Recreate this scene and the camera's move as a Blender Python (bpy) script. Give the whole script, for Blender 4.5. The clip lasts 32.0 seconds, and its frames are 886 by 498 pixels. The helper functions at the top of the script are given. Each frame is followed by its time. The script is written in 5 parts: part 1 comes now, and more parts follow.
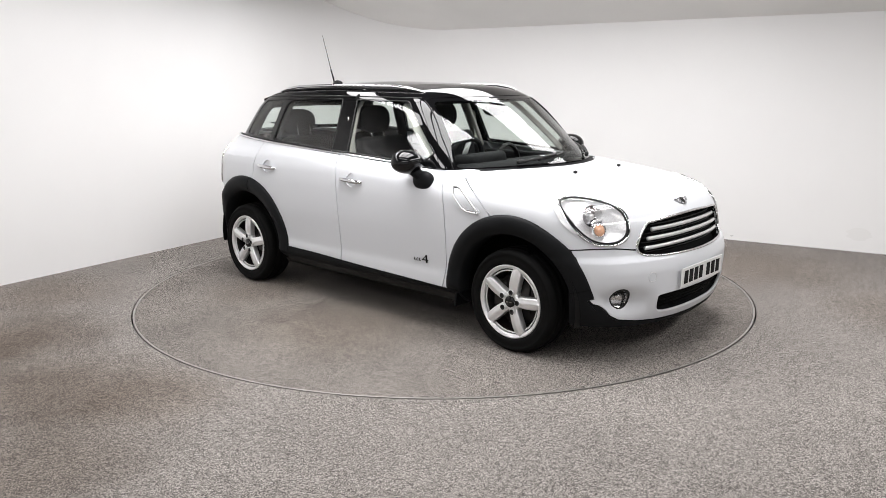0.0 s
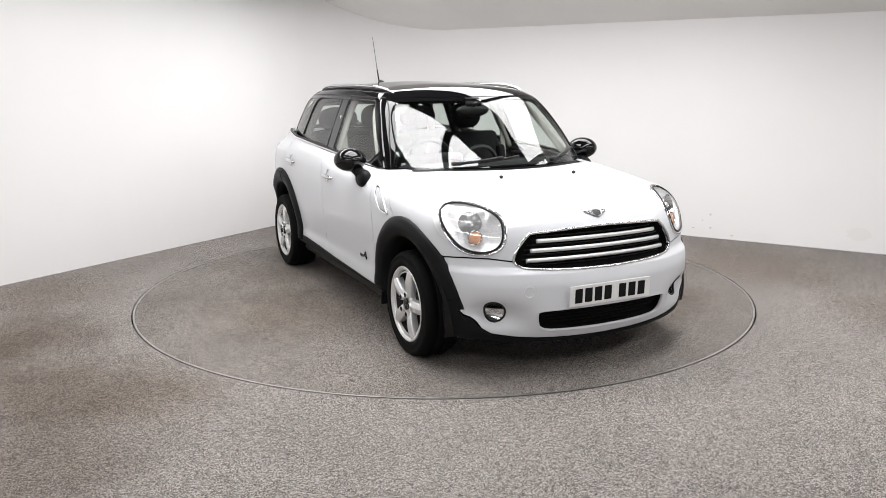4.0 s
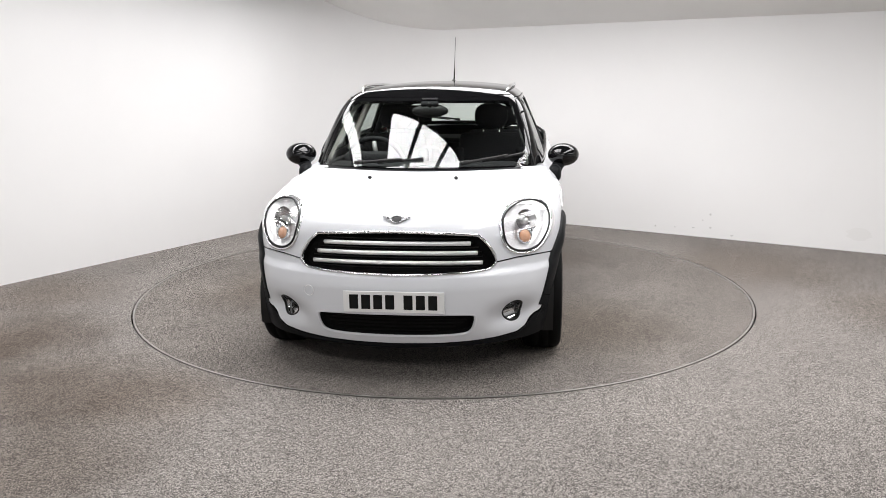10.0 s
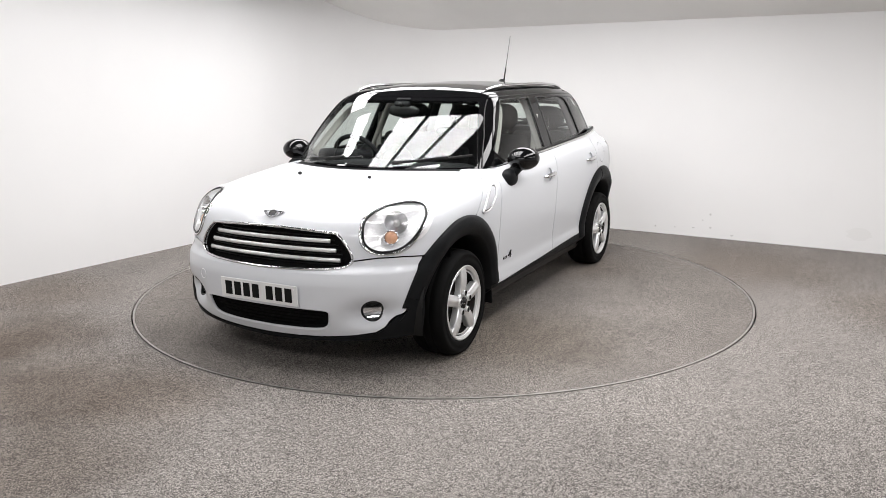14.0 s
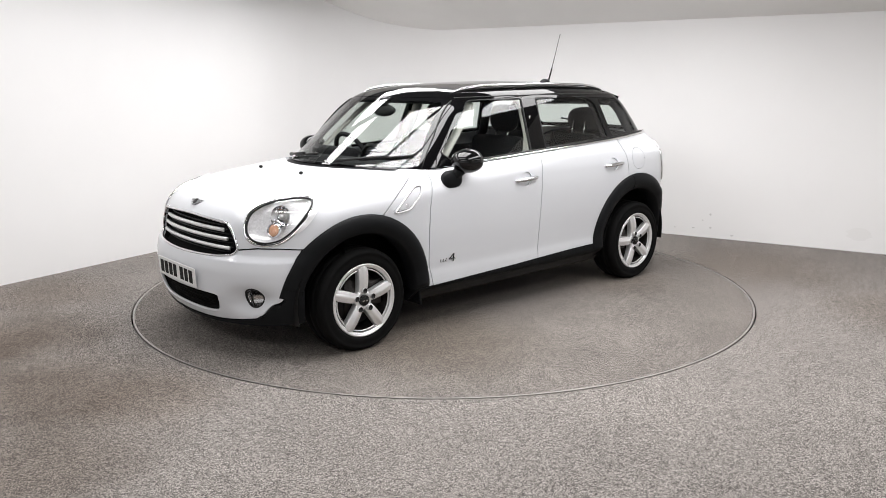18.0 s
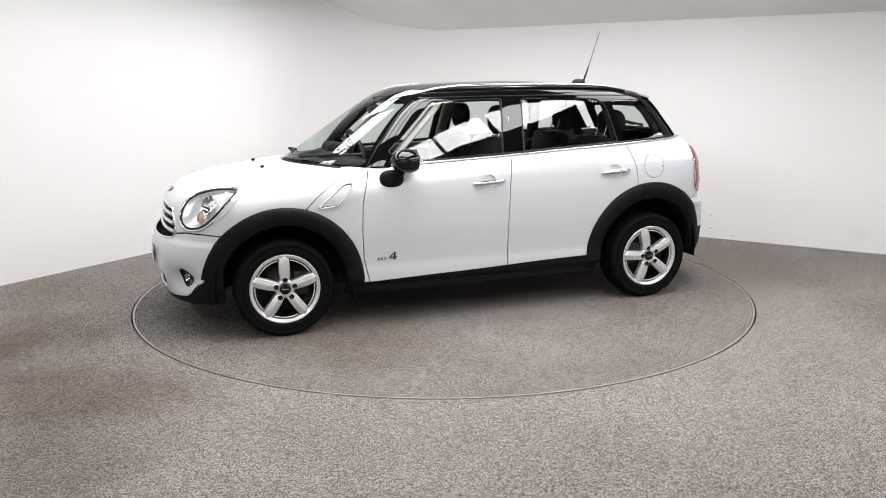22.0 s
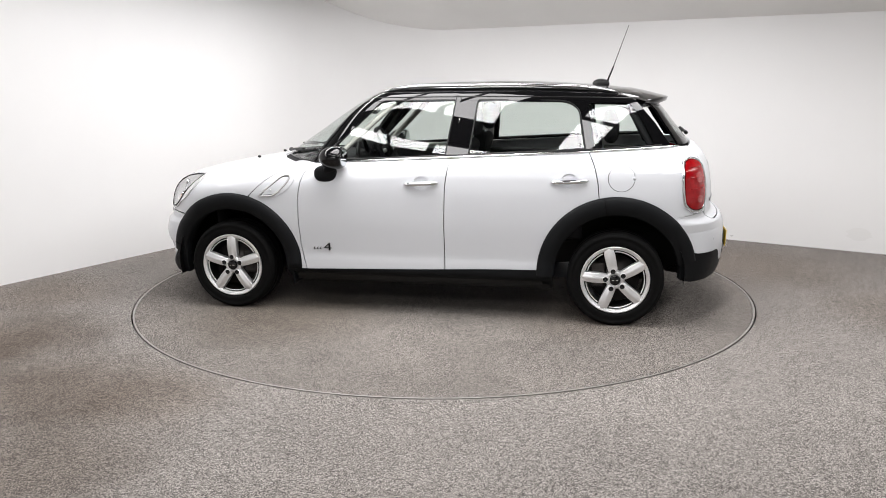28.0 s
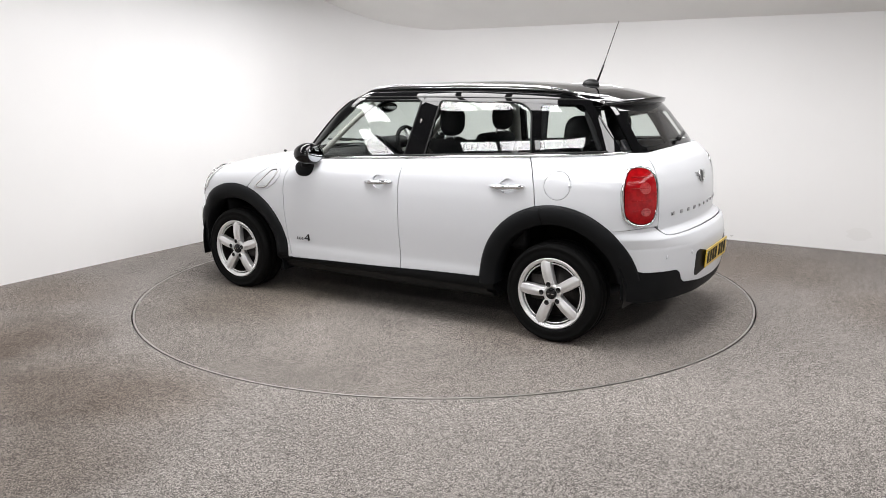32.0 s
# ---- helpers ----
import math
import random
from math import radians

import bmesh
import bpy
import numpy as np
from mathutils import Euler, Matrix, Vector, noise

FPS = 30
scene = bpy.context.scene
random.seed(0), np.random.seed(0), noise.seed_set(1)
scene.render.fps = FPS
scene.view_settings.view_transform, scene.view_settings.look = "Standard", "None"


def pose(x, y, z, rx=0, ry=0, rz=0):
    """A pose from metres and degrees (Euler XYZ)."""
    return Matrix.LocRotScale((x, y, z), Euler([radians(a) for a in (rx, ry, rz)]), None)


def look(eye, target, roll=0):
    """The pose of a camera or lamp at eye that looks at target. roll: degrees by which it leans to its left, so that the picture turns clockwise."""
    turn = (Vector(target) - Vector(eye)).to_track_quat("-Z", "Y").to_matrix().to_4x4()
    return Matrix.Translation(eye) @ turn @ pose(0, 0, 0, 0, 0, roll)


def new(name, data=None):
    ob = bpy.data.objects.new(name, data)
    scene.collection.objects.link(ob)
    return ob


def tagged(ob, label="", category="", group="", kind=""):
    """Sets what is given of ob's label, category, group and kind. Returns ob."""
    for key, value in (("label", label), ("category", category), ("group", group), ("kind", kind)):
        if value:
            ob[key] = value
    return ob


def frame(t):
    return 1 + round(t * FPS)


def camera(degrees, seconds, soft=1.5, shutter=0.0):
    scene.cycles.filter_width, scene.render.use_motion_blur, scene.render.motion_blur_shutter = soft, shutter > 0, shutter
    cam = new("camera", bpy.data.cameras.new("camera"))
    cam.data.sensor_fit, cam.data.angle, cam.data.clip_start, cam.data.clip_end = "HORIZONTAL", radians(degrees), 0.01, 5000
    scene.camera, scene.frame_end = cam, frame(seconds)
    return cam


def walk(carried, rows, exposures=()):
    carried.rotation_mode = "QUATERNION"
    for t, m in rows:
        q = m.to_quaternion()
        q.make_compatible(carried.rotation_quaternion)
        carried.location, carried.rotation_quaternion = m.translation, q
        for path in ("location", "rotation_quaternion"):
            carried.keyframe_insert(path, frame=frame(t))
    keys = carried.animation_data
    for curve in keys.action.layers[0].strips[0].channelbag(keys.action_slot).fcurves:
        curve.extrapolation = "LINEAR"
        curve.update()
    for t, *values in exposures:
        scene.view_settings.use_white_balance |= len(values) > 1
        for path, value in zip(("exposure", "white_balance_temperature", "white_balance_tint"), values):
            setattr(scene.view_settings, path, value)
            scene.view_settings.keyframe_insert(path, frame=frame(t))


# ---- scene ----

# the camera stands still on a tripod
cam = camera(57.64, 32.0, soft=0.7)
EYE = Vector((0.0, -6.0015, 1.5613))
YAW, TILT = radians(-0.022), radians(12.005)
AIM = EYE + Vector((math.sin(YAW) * math.cos(TILT), math.cos(YAW) * math.cos(TILT), -math.sin(TILT)))
walk(cam, [(0.0, look(EYE, AIM, -0.404)), (32.0, look(EYE, AIM, -0.404))])
scene.view_settings.exposure = 0.11

# the car's heading on the turntable, in degrees, every four seconds
HEADINGS = [-42.60, -64.08, -85.59, -107.07, -128.51, -149.78, -170.53, -191.08, -211.75]
TABLE_R = 2.239

world = bpy.data.worlds.new("world")
scene.world = world
world.use_nodes = True
world.node_tree.nodes["Background"].inputs[0].default_value = (0.9, 0.95, 1.0, 1)
world.node_tree.nodes["Background"].inputs[1].default_value = 0.05

# ---- materials ----
def material(name, color, rough=0.5, metal=0.0, coat=0.0, noise_scale=0.0, vary=0.0, bump=0.0, bump_scale=0.0, spec=0.5, emit=0.0):
    m = bpy.data.materials.new(name)
    m.use_nodes = True
    nt = m.node_tree
    b = nt.nodes["Principled BSDF"]
    b.inputs["Base Color"].default_value = (*color, 1)
    b.inputs["Roughness"].default_value = rough
    b.inputs["Metallic"].default_value = metal
    b.inputs["Coat Weight"].default_value = coat
    b.inputs["Coat Roughness"].default_value = 0.02
    b.inputs["Specular IOR Level"].default_value = spec
    if emit:
        b.inputs["Emission Color"].default_value = (*color, 1)
        b.inputs["Emission Strength"].default_value = emit
    co = nt.nodes.new("ShaderNodeTexCoord")
    if noise_scale and vary:
        n = nt.nodes.new("ShaderNodeTexNoise")
        n.inputs["Scale"].default_value = noise_scale
        n.inputs["Detail"].default_value = 6
        nt.links.new(co.outputs["Object"], n.inputs["Vector"])
        r = nt.nodes.new("ShaderNodeMapRange")
        r.inputs["From Min"].default_value, r.inputs["From Max"].default_value = 0.3, 0.7
        r.inputs["To Min"].default_value, r.inputs["To Max"].default_value = 1 - vary, 1 + vary
        nt.links.new(n.outputs["Fac"], r.inputs["Value"])
        x = nt.nodes.new("ShaderNodeMix")
        x.data_type, x.blend_type = "RGBA", "MULTIPLY"
        x.inputs[0].default_value = 1
        x.inputs[6].default_value = (*color, 1)
        nt.links.new(r.outputs["Result"], x.inputs[7])
        nt.links.new(x.outputs[2], b.inputs["Base Color"])
        q = nt.nodes.new("ShaderNodeMapRange")
        q.inputs["To Min"].default_value, q.inputs["To Max"].default_value = max(0, rough - 0.12 * rough), min(1, rough + 0.12 * rough)
        nt.links.new(n.outputs["Fac"], q.inputs["Value"])
        nt.links.new(q.outputs["Result"], b.inputs["Roughness"])
    if bump:
        n2 = nt.nodes.new("ShaderNodeTexNoise")
        n2.inputs["Scale"].default_value = bump_scale
        n2.inputs["Detail"].default_value = 3
        nt.links.new(co.outputs["Object"], n2.inputs["Vector"])
        bp = nt.nodes.new("ShaderNodeBump")
        bp.inputs["Strength"].default_value = bump
        bp.inputs["Distance"].default_value = 0.002
        nt.links.new(n2.outputs["Fac"], bp.inputs["Height"])
        nt.links.new(bp.outputs["Normal"], b.inputs["Normal"])
    return m


def glass_material(name, tint, ior=1.5, gloss=0.0):
    """A thin pane: clear with a tint, and a mirror on both of its faces, stronger at a glance."""
    m = bpy.data.materials.new(name)
    m.use_nodes = True
    nt = m.node_tree
    nt.nodes.remove(nt.nodes["Principled BSDF"])
    out = nt.nodes["Material Output"]
    tr = nt.nodes.new("ShaderNodeBsdfTransparent")
    tr.inputs[0].default_value = (*tint, 1)
    gl = nt.nodes.new("ShaderNodeBsdfGlossy")
    gl.inputs["Roughness"].default_value = gloss
    lw = nt.nodes.new("ShaderNodeLayerWeight")
    lw.inputs[0].default_value = 0.5
    pw = nt.nodes.new("ShaderNodeMath")
    pw.operation = "POWER"
    pw.inputs[1].default_value = 5.0
    nt.links.new(lw.outputs["Facing"], pw.inputs[0])
    fr = nt.nodes.new("ShaderNodeMath")
    fr.operation = "MULTIPLY_ADD"
    r0 = ((ior - 1) / (ior + 1))**2 * 1.95
    fr.inputs[1].default_value, fr.inputs[2].default_value = 1 - r0, r0
    nt.links.new(pw.outputs[0], fr.inputs[0])
    mx = nt.nodes.new("ShaderNodeMixShader")
    nt.links.new(fr.outputs[0], mx.inputs[0])
    nt.links.new(tr.outputs[0], mx.inputs[1])
    nt.links.new(gl.outputs[0], mx.inputs[2])
    nt.links.new(mx.outputs[0], out.inputs[0])
    return m


def carpet_material(name, dark, light, stains, tone=(1.0, 1.0, 1.0), soil=()):
    """Short needle-felt carpet: light and dark fibre flecks, broad worn and stained areas."""
    m = bpy.data.materials.new(name)
    m.use_nodes = True
    nt = m.node_tree
    b = nt.nodes["Principled BSDF"]
    b.inputs["Roughness"].default_value = 0.95
    b.inputs["Specular IOR Level"].default_value = 0.1
    co = nt.nodes.new("ShaderNodeTexCoord")
    def tex(scale, detail, rough=0.5):
        n = nt.nodes.new("ShaderNodeTexNoise")
        n.inputs["Scale"].default_value, n.inputs["Detail"].default_value, n.inputs["Roughness"].default_value = scale, detail, rough
        nt.links.new(co.outputs["Object"], n.inputs["Vector"])
        return n
    def cells(scale):
        n = nt.nodes.new("ShaderNodeTexVoronoi")
        n.inputs["Scale"].default_value = scale
        nt.links.new(co.outputs["Object"], n.inputs["Vector"])
        g = nt.nodes.new("ShaderNodeSeparateColor")
        nt.links.new(n.outputs["Color"], g.inputs[0])
        return g.outputs[0]
    clumps, broad = tex(30, 4, 0.7), tex(1.1, 5, 0.6)
    fine, coarse = cells(310), cells(145)
    add = nt.nodes.new("ShaderNodeMath")
    add.operation = "MULTIPLY_ADD"
    nt.links.new(coarse, add.inputs[0])
    add.inputs[1].default_value = 0.35
    nt.links.new(fine, add.inputs[2])
    flecks = nt.nodes.new("ShaderNodeMath")
    flecks.operation = "MULTIPLY_ADD"
    nt.links.new(clumps.outputs["Fac"], flecks.inputs[0])
    flecks.inputs[1].default_value = 0.2
    nt.links.new(add.outputs[0], flecks.inputs[2])
    ramp = nt.nodes.new("ShaderNodeValToRGB")
    e = ramp.color_ramp.elements
    e[0].position, e[0].color = 0.30, (*dark, 1)
    e[1].position, e[1].color = 0.84, (*light, 1)
    mid = e.new(0.56)
    mid.color = (*[(a * 0.6 + c * 0.4) * t for a, c, t in zip(dark, light, tone)], 1)
    scale_down = nt.nodes.new("ShaderNodeMath")
    scale_down.operation = "MULTIPLY"
    scale_down.inputs[1].default_value = 0.66
    nt.links.new(flecks.outputs[0], scale_down.inputs[0])
    nt.links.new(scale_down.outputs[0], ramp.inputs[0])
    rng = nt.nodes.new("ShaderNodeMapRange")
    rng.inputs["From Min"].default_value, rng.inputs["From Max"].default_value = 0.3, 0.7
    rng.inputs["To Min"].default_value, rng.inputs["To Max"].default_value = 1 - stains, 1 + stains * 0.6
    nt.links.new(broad.outputs["Fac"], rng.inputs["Value"])
    mx = nt.nodes.new("ShaderNodeMix")
    mx.data_type, mx.blend_type = "RGBA", "MULTIPLY"
    mx.inputs[0].default_value = 1
    nt.links.new(ramp.outputs[0], mx.inputs[6])
    nt.links.new(rng.outputs["Result"], mx.inputs[7])
    last = mx.outputs[2]
    for px, py, size, shade in soil:
        # a walked-in brown stain with a ragged edge
        off = nt.nodes.new("ShaderNodeVectorMath")
        off.operation = "SUBTRACT"
        off.inputs[1].default_value = (px, py, 0)
        nt.links.new(co.outputs["Object"], off.inputs[0])
        ln = nt.nodes.new("ShaderNodeVectorMath")
        ln.operation = "LENGTH"
        nt.links.new(off.outputs[0], ln.inputs[0])
        edge = nt.nodes.new("ShaderNodeMath")
        edge.operation = "MULTIPLY_ADD"
        nt.links.new(broad.outputs["Fac"], edge.inputs[0])
        edge.inputs[1].default_value = size * 0.9
        nt.links.new(ln.outputs["Value"], edge.inputs[2])
        fade = nt.nodes.new("ShaderNodeMapRange")
        fade.interpolation_type = "SMOOTHSTEP"
        fade.inputs["From Min"].default_value, fade.inputs["From Max"].default_value = size * 0.6, size * 1.5
        fade.inputs["To Min"].default_value, fade.inputs["To Max"].default_value = 1, 0
        nt.links.new(edge.outputs[0], fade.inputs["Value"])
        st = nt.nodes.new("ShaderNodeMix")
        st.data_type, st.blend_type = "RGBA", "MULTIPLY"
        nt.links.new(fade.outputs["Result"], st.inputs[0])
        nt.links.new(last, st.inputs[6])
        st.inputs[7].default_value = (*shade, 1)
        last = st.outputs[2]
    nt.links.new(last, b.inputs["Base Color"])
    bp = nt.nodes.new("ShaderNodeBump")
    bp.inputs["Strength"].default_value, bp.inputs["Distance"].default_value = 0.3, 0.002
    nt.links.new(fine, bp.inputs["Height"])
    nt.links.new(bp.outputs["Normal"], b.inputs["Normal"])
    return m


WALL = material("painted wall", (0.83, 0.825, 0.82), 0.75, noise_scale=1.3, vary=0.015, bump=0.08, bump_scale=60)
CEIL = material("ceiling paint", (0.84, 0.83, 0.815), 0.85, noise_scale=2, vary=0.02)
DARK_UNSEEN = material("unseen dark hall", (0.11, 0.11, 0.112), 0.8, noise_scale=2, vary=0.1)
CARPET = carpet_material("carpet", (0.045, 0.040, 0.036), (0.510, 0.470, 0.437), 0.12, soil=[(-2.75, -1.35, 0.85, (0.60, 0.545, 0.495)), (-2.1, -2.05, 0.75, (0.66, 0.61, 0.565)), (-1.45, -2.2, 0.55, (0.80, 0.76, 0.72)), (-1.75, -2.9, 0.75, (0.73, 0.695, 0.66)), (-3.0, -0.2, 0.8, (0.84, 0.80, 0.76)), (2.6, 0.6, 1.1, (0.82, 0.78, 0.74)), (3.1, -0.7, 0.8, (0.88, 0.85, 0.82))])
DISC = carpet_material("turntable carpet", (0.038, 0.033, 0.029), (0.435, 0.397, 0.363), 0.22, soil=[(0.9, 0.9, 0.9, (0.82, 0.78, 0.73)), (-1.1, 0.6, 0.7, (0.86, 0.82, 0.78)), (0.2, -1.2, 0.8, (0.84, 0.80, 0.76)), (-0.9, -1.0, 0.6, (0.88, 0.85, 0.82))])
TRIM = material("aluminium trim", (0.40, 0.38, 0.36), 0.45, 0.9, noise_scale=30, vary=0.15)
DARKGAP = material("dark gap", (0.006, 0.006, 0.006), 0.9, spec=0.1)
SCUFF = material("scuffed paint", (0.62, 0.61, 0.60), 0.8)
SOILED = material("dark stain", (0.05, 0.043, 0.038), 0.9)
WHITE = material("white paint", (0.625, 0.637, 0.66), 0.3, coat=0.5, noise_scale=900, vary=0.01, spec=0.10)
GLOSSBLACK = material("gloss black paint", (0.003, 0.003, 0.0033), 0.03, coat=0.0, noise_scale=3, vary=0.05, spec=0.38)
PLASTIC = material("black plastic", (0.0075, 0.008, 0.0088), 0.5, noise_scale=8, vary=0.10, bump=0.15, bump_scale=500, spec=0.10)
SATIN = material("satin black", (0.005, 0.005, 0.005), 0.4, noise_scale=8, vary=0.05, spec=0.3)
RUBBER = material("tyre rubber", (0.004, 0.004, 0.004), 0.7, noise_scale=20, vary=0.2, bump=0.1, bump_scale=300, spec=0.09)
CHROME = material("chrome", (0.72, 0.72, 0.73), 0.13, 1.0, noise_scale=12, vary=0.03)
SILVER = material("silver alloy", (0.80, 0.80, 0.80), 0.34, 0.7, noise_scale=15, vary=0.05)
DARKMETAL = material("brake metal", (0.045, 0.041, 0.039), 0.5, 0.8, noise_scale=20, vary=0.25)
CLOTH = material("black seat cloth", (0.010, 0.010, 0.011), 0.9, noise_scale=60, vary=0.25, bump=0.3, bump_scale=400, spec=0.2)
DASH = material("dashboard plastic", (0.008, 0.008, 0.009), 0.65, noise_scale=30, vary=0.1, bump=0.2, bump_scale=300, spec=0.15)
LINER = material("grey headlining", (0.42, 0.41, 0.38), 0.9, noise_scale=40, vary=0.06)
PLATE_W = material("white number plate", (0.78, 0.78, 0.77), 0.3, coat=0.4, noise_scale=20, vary=0.01)
PLATE_Y = material("yellow number plate", (0.72, 0.48, 0.03), 0.3, coat=0.4, noise_scale=20, vary=0.01)
INK = material("black print", (0.006, 0.006, 0.006), 0.6, noise_scale=60, vary=0.1, spec=0.15)
RED = material("red lens", (0.27, 0.003, 0.005), 0.12, coat=0.3, noise_scale=26, vary=0.25, bump=0.5, bump_scale=70, spec=0.25)
REFLECT = material("lamp reflector", (0.88, 0.88, 0.89), 0.25, 0.3, coat=0.3, noise_scale=90, vary=0.15)
CLEARLAMP = material("pale lamp window", (0.36, 0.035, 0.035), 0.15, coat=1.0, noise_scale=70, vary=0.35)
AMBER = material("amber lamp", (0.80, 0.43, 0.26), 0.15, coat=1.0, noise_scale=60, vary=0.1)
GLASS = glass_material("window glass", (0.85, 0.895, 0.868))
SCREEN = glass_material("windscreen glass", (0.87, 0.92, 0.89))
LENS = glass_material("lamp lens", (0.93, 0.93, 0.93), 1.45)
BADGE = material("badge silver", (0.40, 0.40, 0.41), 0.28, 0.9, noise_scale=40, vary=0.08)
BOUNCE_WALL = material("pale bounce wall", (0.80, 0.80, 0.80), 0.8, noise_scale=2, vary=0.06)
SMUDGE = material("rubbed paint", (0.79, 0.785, 0.775), 0.7)
MIRROR = material("mirror", (0.30, 0.31, 0.32), 0.02, 1.0)


def lamp_material(name, color, strength):
    m = bpy.data.materials.new(name)
    m.use_nodes = True
    nt = m.node_tree
    nt.nodes.remove(nt.nodes["Principled BSDF"])
    em = nt.nodes.new("ShaderNodeEmission")
    em.inputs[0].default_value, em.inputs[1].default_value = (*color, 1), strength
    nt.links.new(em.outputs[0], nt.nodes["Material Output"].inputs[0])
    return m


# ---- mesh helpers ----
def mesh_of(name, verts, faces, mats, smooth=True):
    me = bpy.data.meshes.new(name)
    me.from_pydata([tuple(v) for v in verts], [], faces)
    for m in (mats if isinstance(mats, (list, tuple)) else [mats]):
        me.materials.append(m)
    if smooth:
        me.polygons.foreach_set("use_smooth", [True] * len(me.polygons))
    me.update()
    return me


def raw(name, verts, faces, mat, parent=None, label="", smooth=True):
    ob = new(name, mesh_of(name, verts, faces, mat, smooth))
    ob.parent = parent
    if label:
        tagged(ob, label)
    return ob


def part(name, bm, mat, parent=None, label="", smooth=False):
    me = bpy.data.meshes.new(name)
    bmesh.ops.recalc_face_normals(bm, faces=bm.faces)
    if smooth:
        for f in bm.faces:
            f.smooth = True
    bm.to_mesh(me)
    bm.free()
    me.materials.append(mat)
    ob = new(name, me)
    ob.parent = parent
    if label:
        tagged(ob, label)
    return ob


def box(bm, sx, sy, sz, m, bevel=0.0, seg=2):
    r = bmesh.ops.create_cube(bm, size=1, matrix=m @ Matrix.Diagonal((sx, sy, sz, 1)))
    if bevel:
        es = list({e for v in r["verts"] for e in v.link_edges})
        bmesh.ops.bevel(bm, geom=es, offset=bevel, segments=seg, affect="EDGES", profile=0.5)
    return bm


def lathe(profile, n, axis="y"):
    """Vertices and faces of a profile of (radius, offset) turned about the y axis; a closed profile when its ends meet."""
    verts, faces = [], []
    k = len(profile)
    for i in range(n):
        a = 2 * math.pi * i / n
        for r, o in profile:
            verts.append((r * math.cos(a), o, r * math.sin(a)))
    for i in range(n):
        j = (i + 1) % n
        for s in range(k - 1):
            faces.append((i * k + s, i * k + s + 1, j * k + s + 1, j * k + s))
    return verts, faces


def tube(points, radius, closed=False, n=8, flat=1.0, up=(0, 0, 1)):
    """A round or flattened bar along a line of points."""
    pts = [Vector(p) for p in points]
    k = len(pts)
    verts, faces = [], []
    for i, p in enumerate(pts):
        a, b = pts[(i - 1) % k if closed else max(i - 1, 0)], pts[(i + 1) % k if closed else min(i + 1, k - 1)]
        t = (b - a).normalized()
        s = t.cross(Vector(up))
        s = s.normalized() if s.length > 1e-4 else t.orthogonal().normalized()
        w = s.cross(t).normalized()
        r = radius[i] if isinstance(radius, (list, tuple)) else radius
        for j in range(n):
            c = 2 * math.pi * j / n
            verts.append(p + s * (r * math.cos(c)) + w * (r * flat * math.sin(c)))
    for i in range(k if closed else k - 1):
        for j in range(n):
            a, b = i * n, ((i + 1) % k) * n
            faces.append((a + j, a + (j + 1) % n, b + (j + 1) % n, b + j))
    if not closed:
        faces += [tuple(range(n))[::-1], tuple((k - 1) * n + j for j in range(n))]
    return verts, faces

# ---- the studio ----
def slab(name, outline, z0, z1, mat, label=""):
    """A flat plate with a polygon outline."""
    k = len(outline)
    verts = [(x, y, z) for z in (z0, z1) for x, y in outline]
    faces = [tuple(range(k))[::-1], tuple(range(k, 2 * k))] + [(i, (i + 1) % k, k + (i + 1) % k, k + i) for i in range(k)]
    ob = raw(name, verts, faces, mat, label=label, smooth=False)
    return tagged(ob, kind="structure")


CORNER = Vector((-0.942, 4.03))
LDIR = Vector((-0.5357, -0.8444))
RDIR = Vector((0.8467, -0.5321))
COVE = 1.23


def wall_strip(name, line, height, mat, label, thick=0.12):
    """A wall along a plan line, thick to its outer side."""
    k = len(line)
    pts = [Vector(p) for p in line]
    outer = []
    for i, p in enumerate(pts):
        t = (pts[min(i + 1, k - 1)] - pts[max(i - 1, 0)]).normalized()
        outer.append(p + Vector((-t.y, t.x)) * thick)
    verts = [(p.x, p.y, z) for z in (-0.02, height) for p in pts] + [(p.x, p.y, z) for z in (-0.02, height) for p in outer]
    faces = []
    for i in range(k - 1):
        faces += [(i, i + 1, k + i + 1, k + i), (2 * k + i + 1, 2 * k + i, 3 * k + i, 3 * k + i + 1), (k + i, k + i + 1, 3 * k + i + 1, 3 * k + i)]
    faces += [(0, k, 3 * k, 2 * k), (k - 1, 2 * k + k - 1, 3 * k + k - 1, 2 * k - 1)]
    return tagged(raw(name, verts, faces, mat, smooth=False), label, kind="structure")


LEFT_T = CORNER + LDIR * COVE
RIGHT_T = CORNER + RDIR * COVE
CC = LEFT_T + RDIR * COVE
ARC = []
for i in range(73):
    a = math.pi / 2 * i / 72
    ARC.append(CC - RDIR * (COVE * math.cos(a)) - LDIR * (COVE * math.sin(a)))
HALL_H = 4.6
ROOM = 9.6
FAR_L = CORNER + LDIR * ROOM
FAR_R = CORNER + RDIR * ROOM
wall_strip("wall_west", [FAR_L, LEFT_T], HALL_H, WALL, "plain white painted studio wall")
wall_strip("wall_corner", ARC, HALL_H, WALL, "smoothly curved white painted studio corner")
wall_strip("wall_north", [RIGHT_T, FAR_R], HALL_H, WALL, "plain white painted studio wall with scuffs")
BACK = FAR_L + RDIR * ROOM
BOOTH_H = 2.2
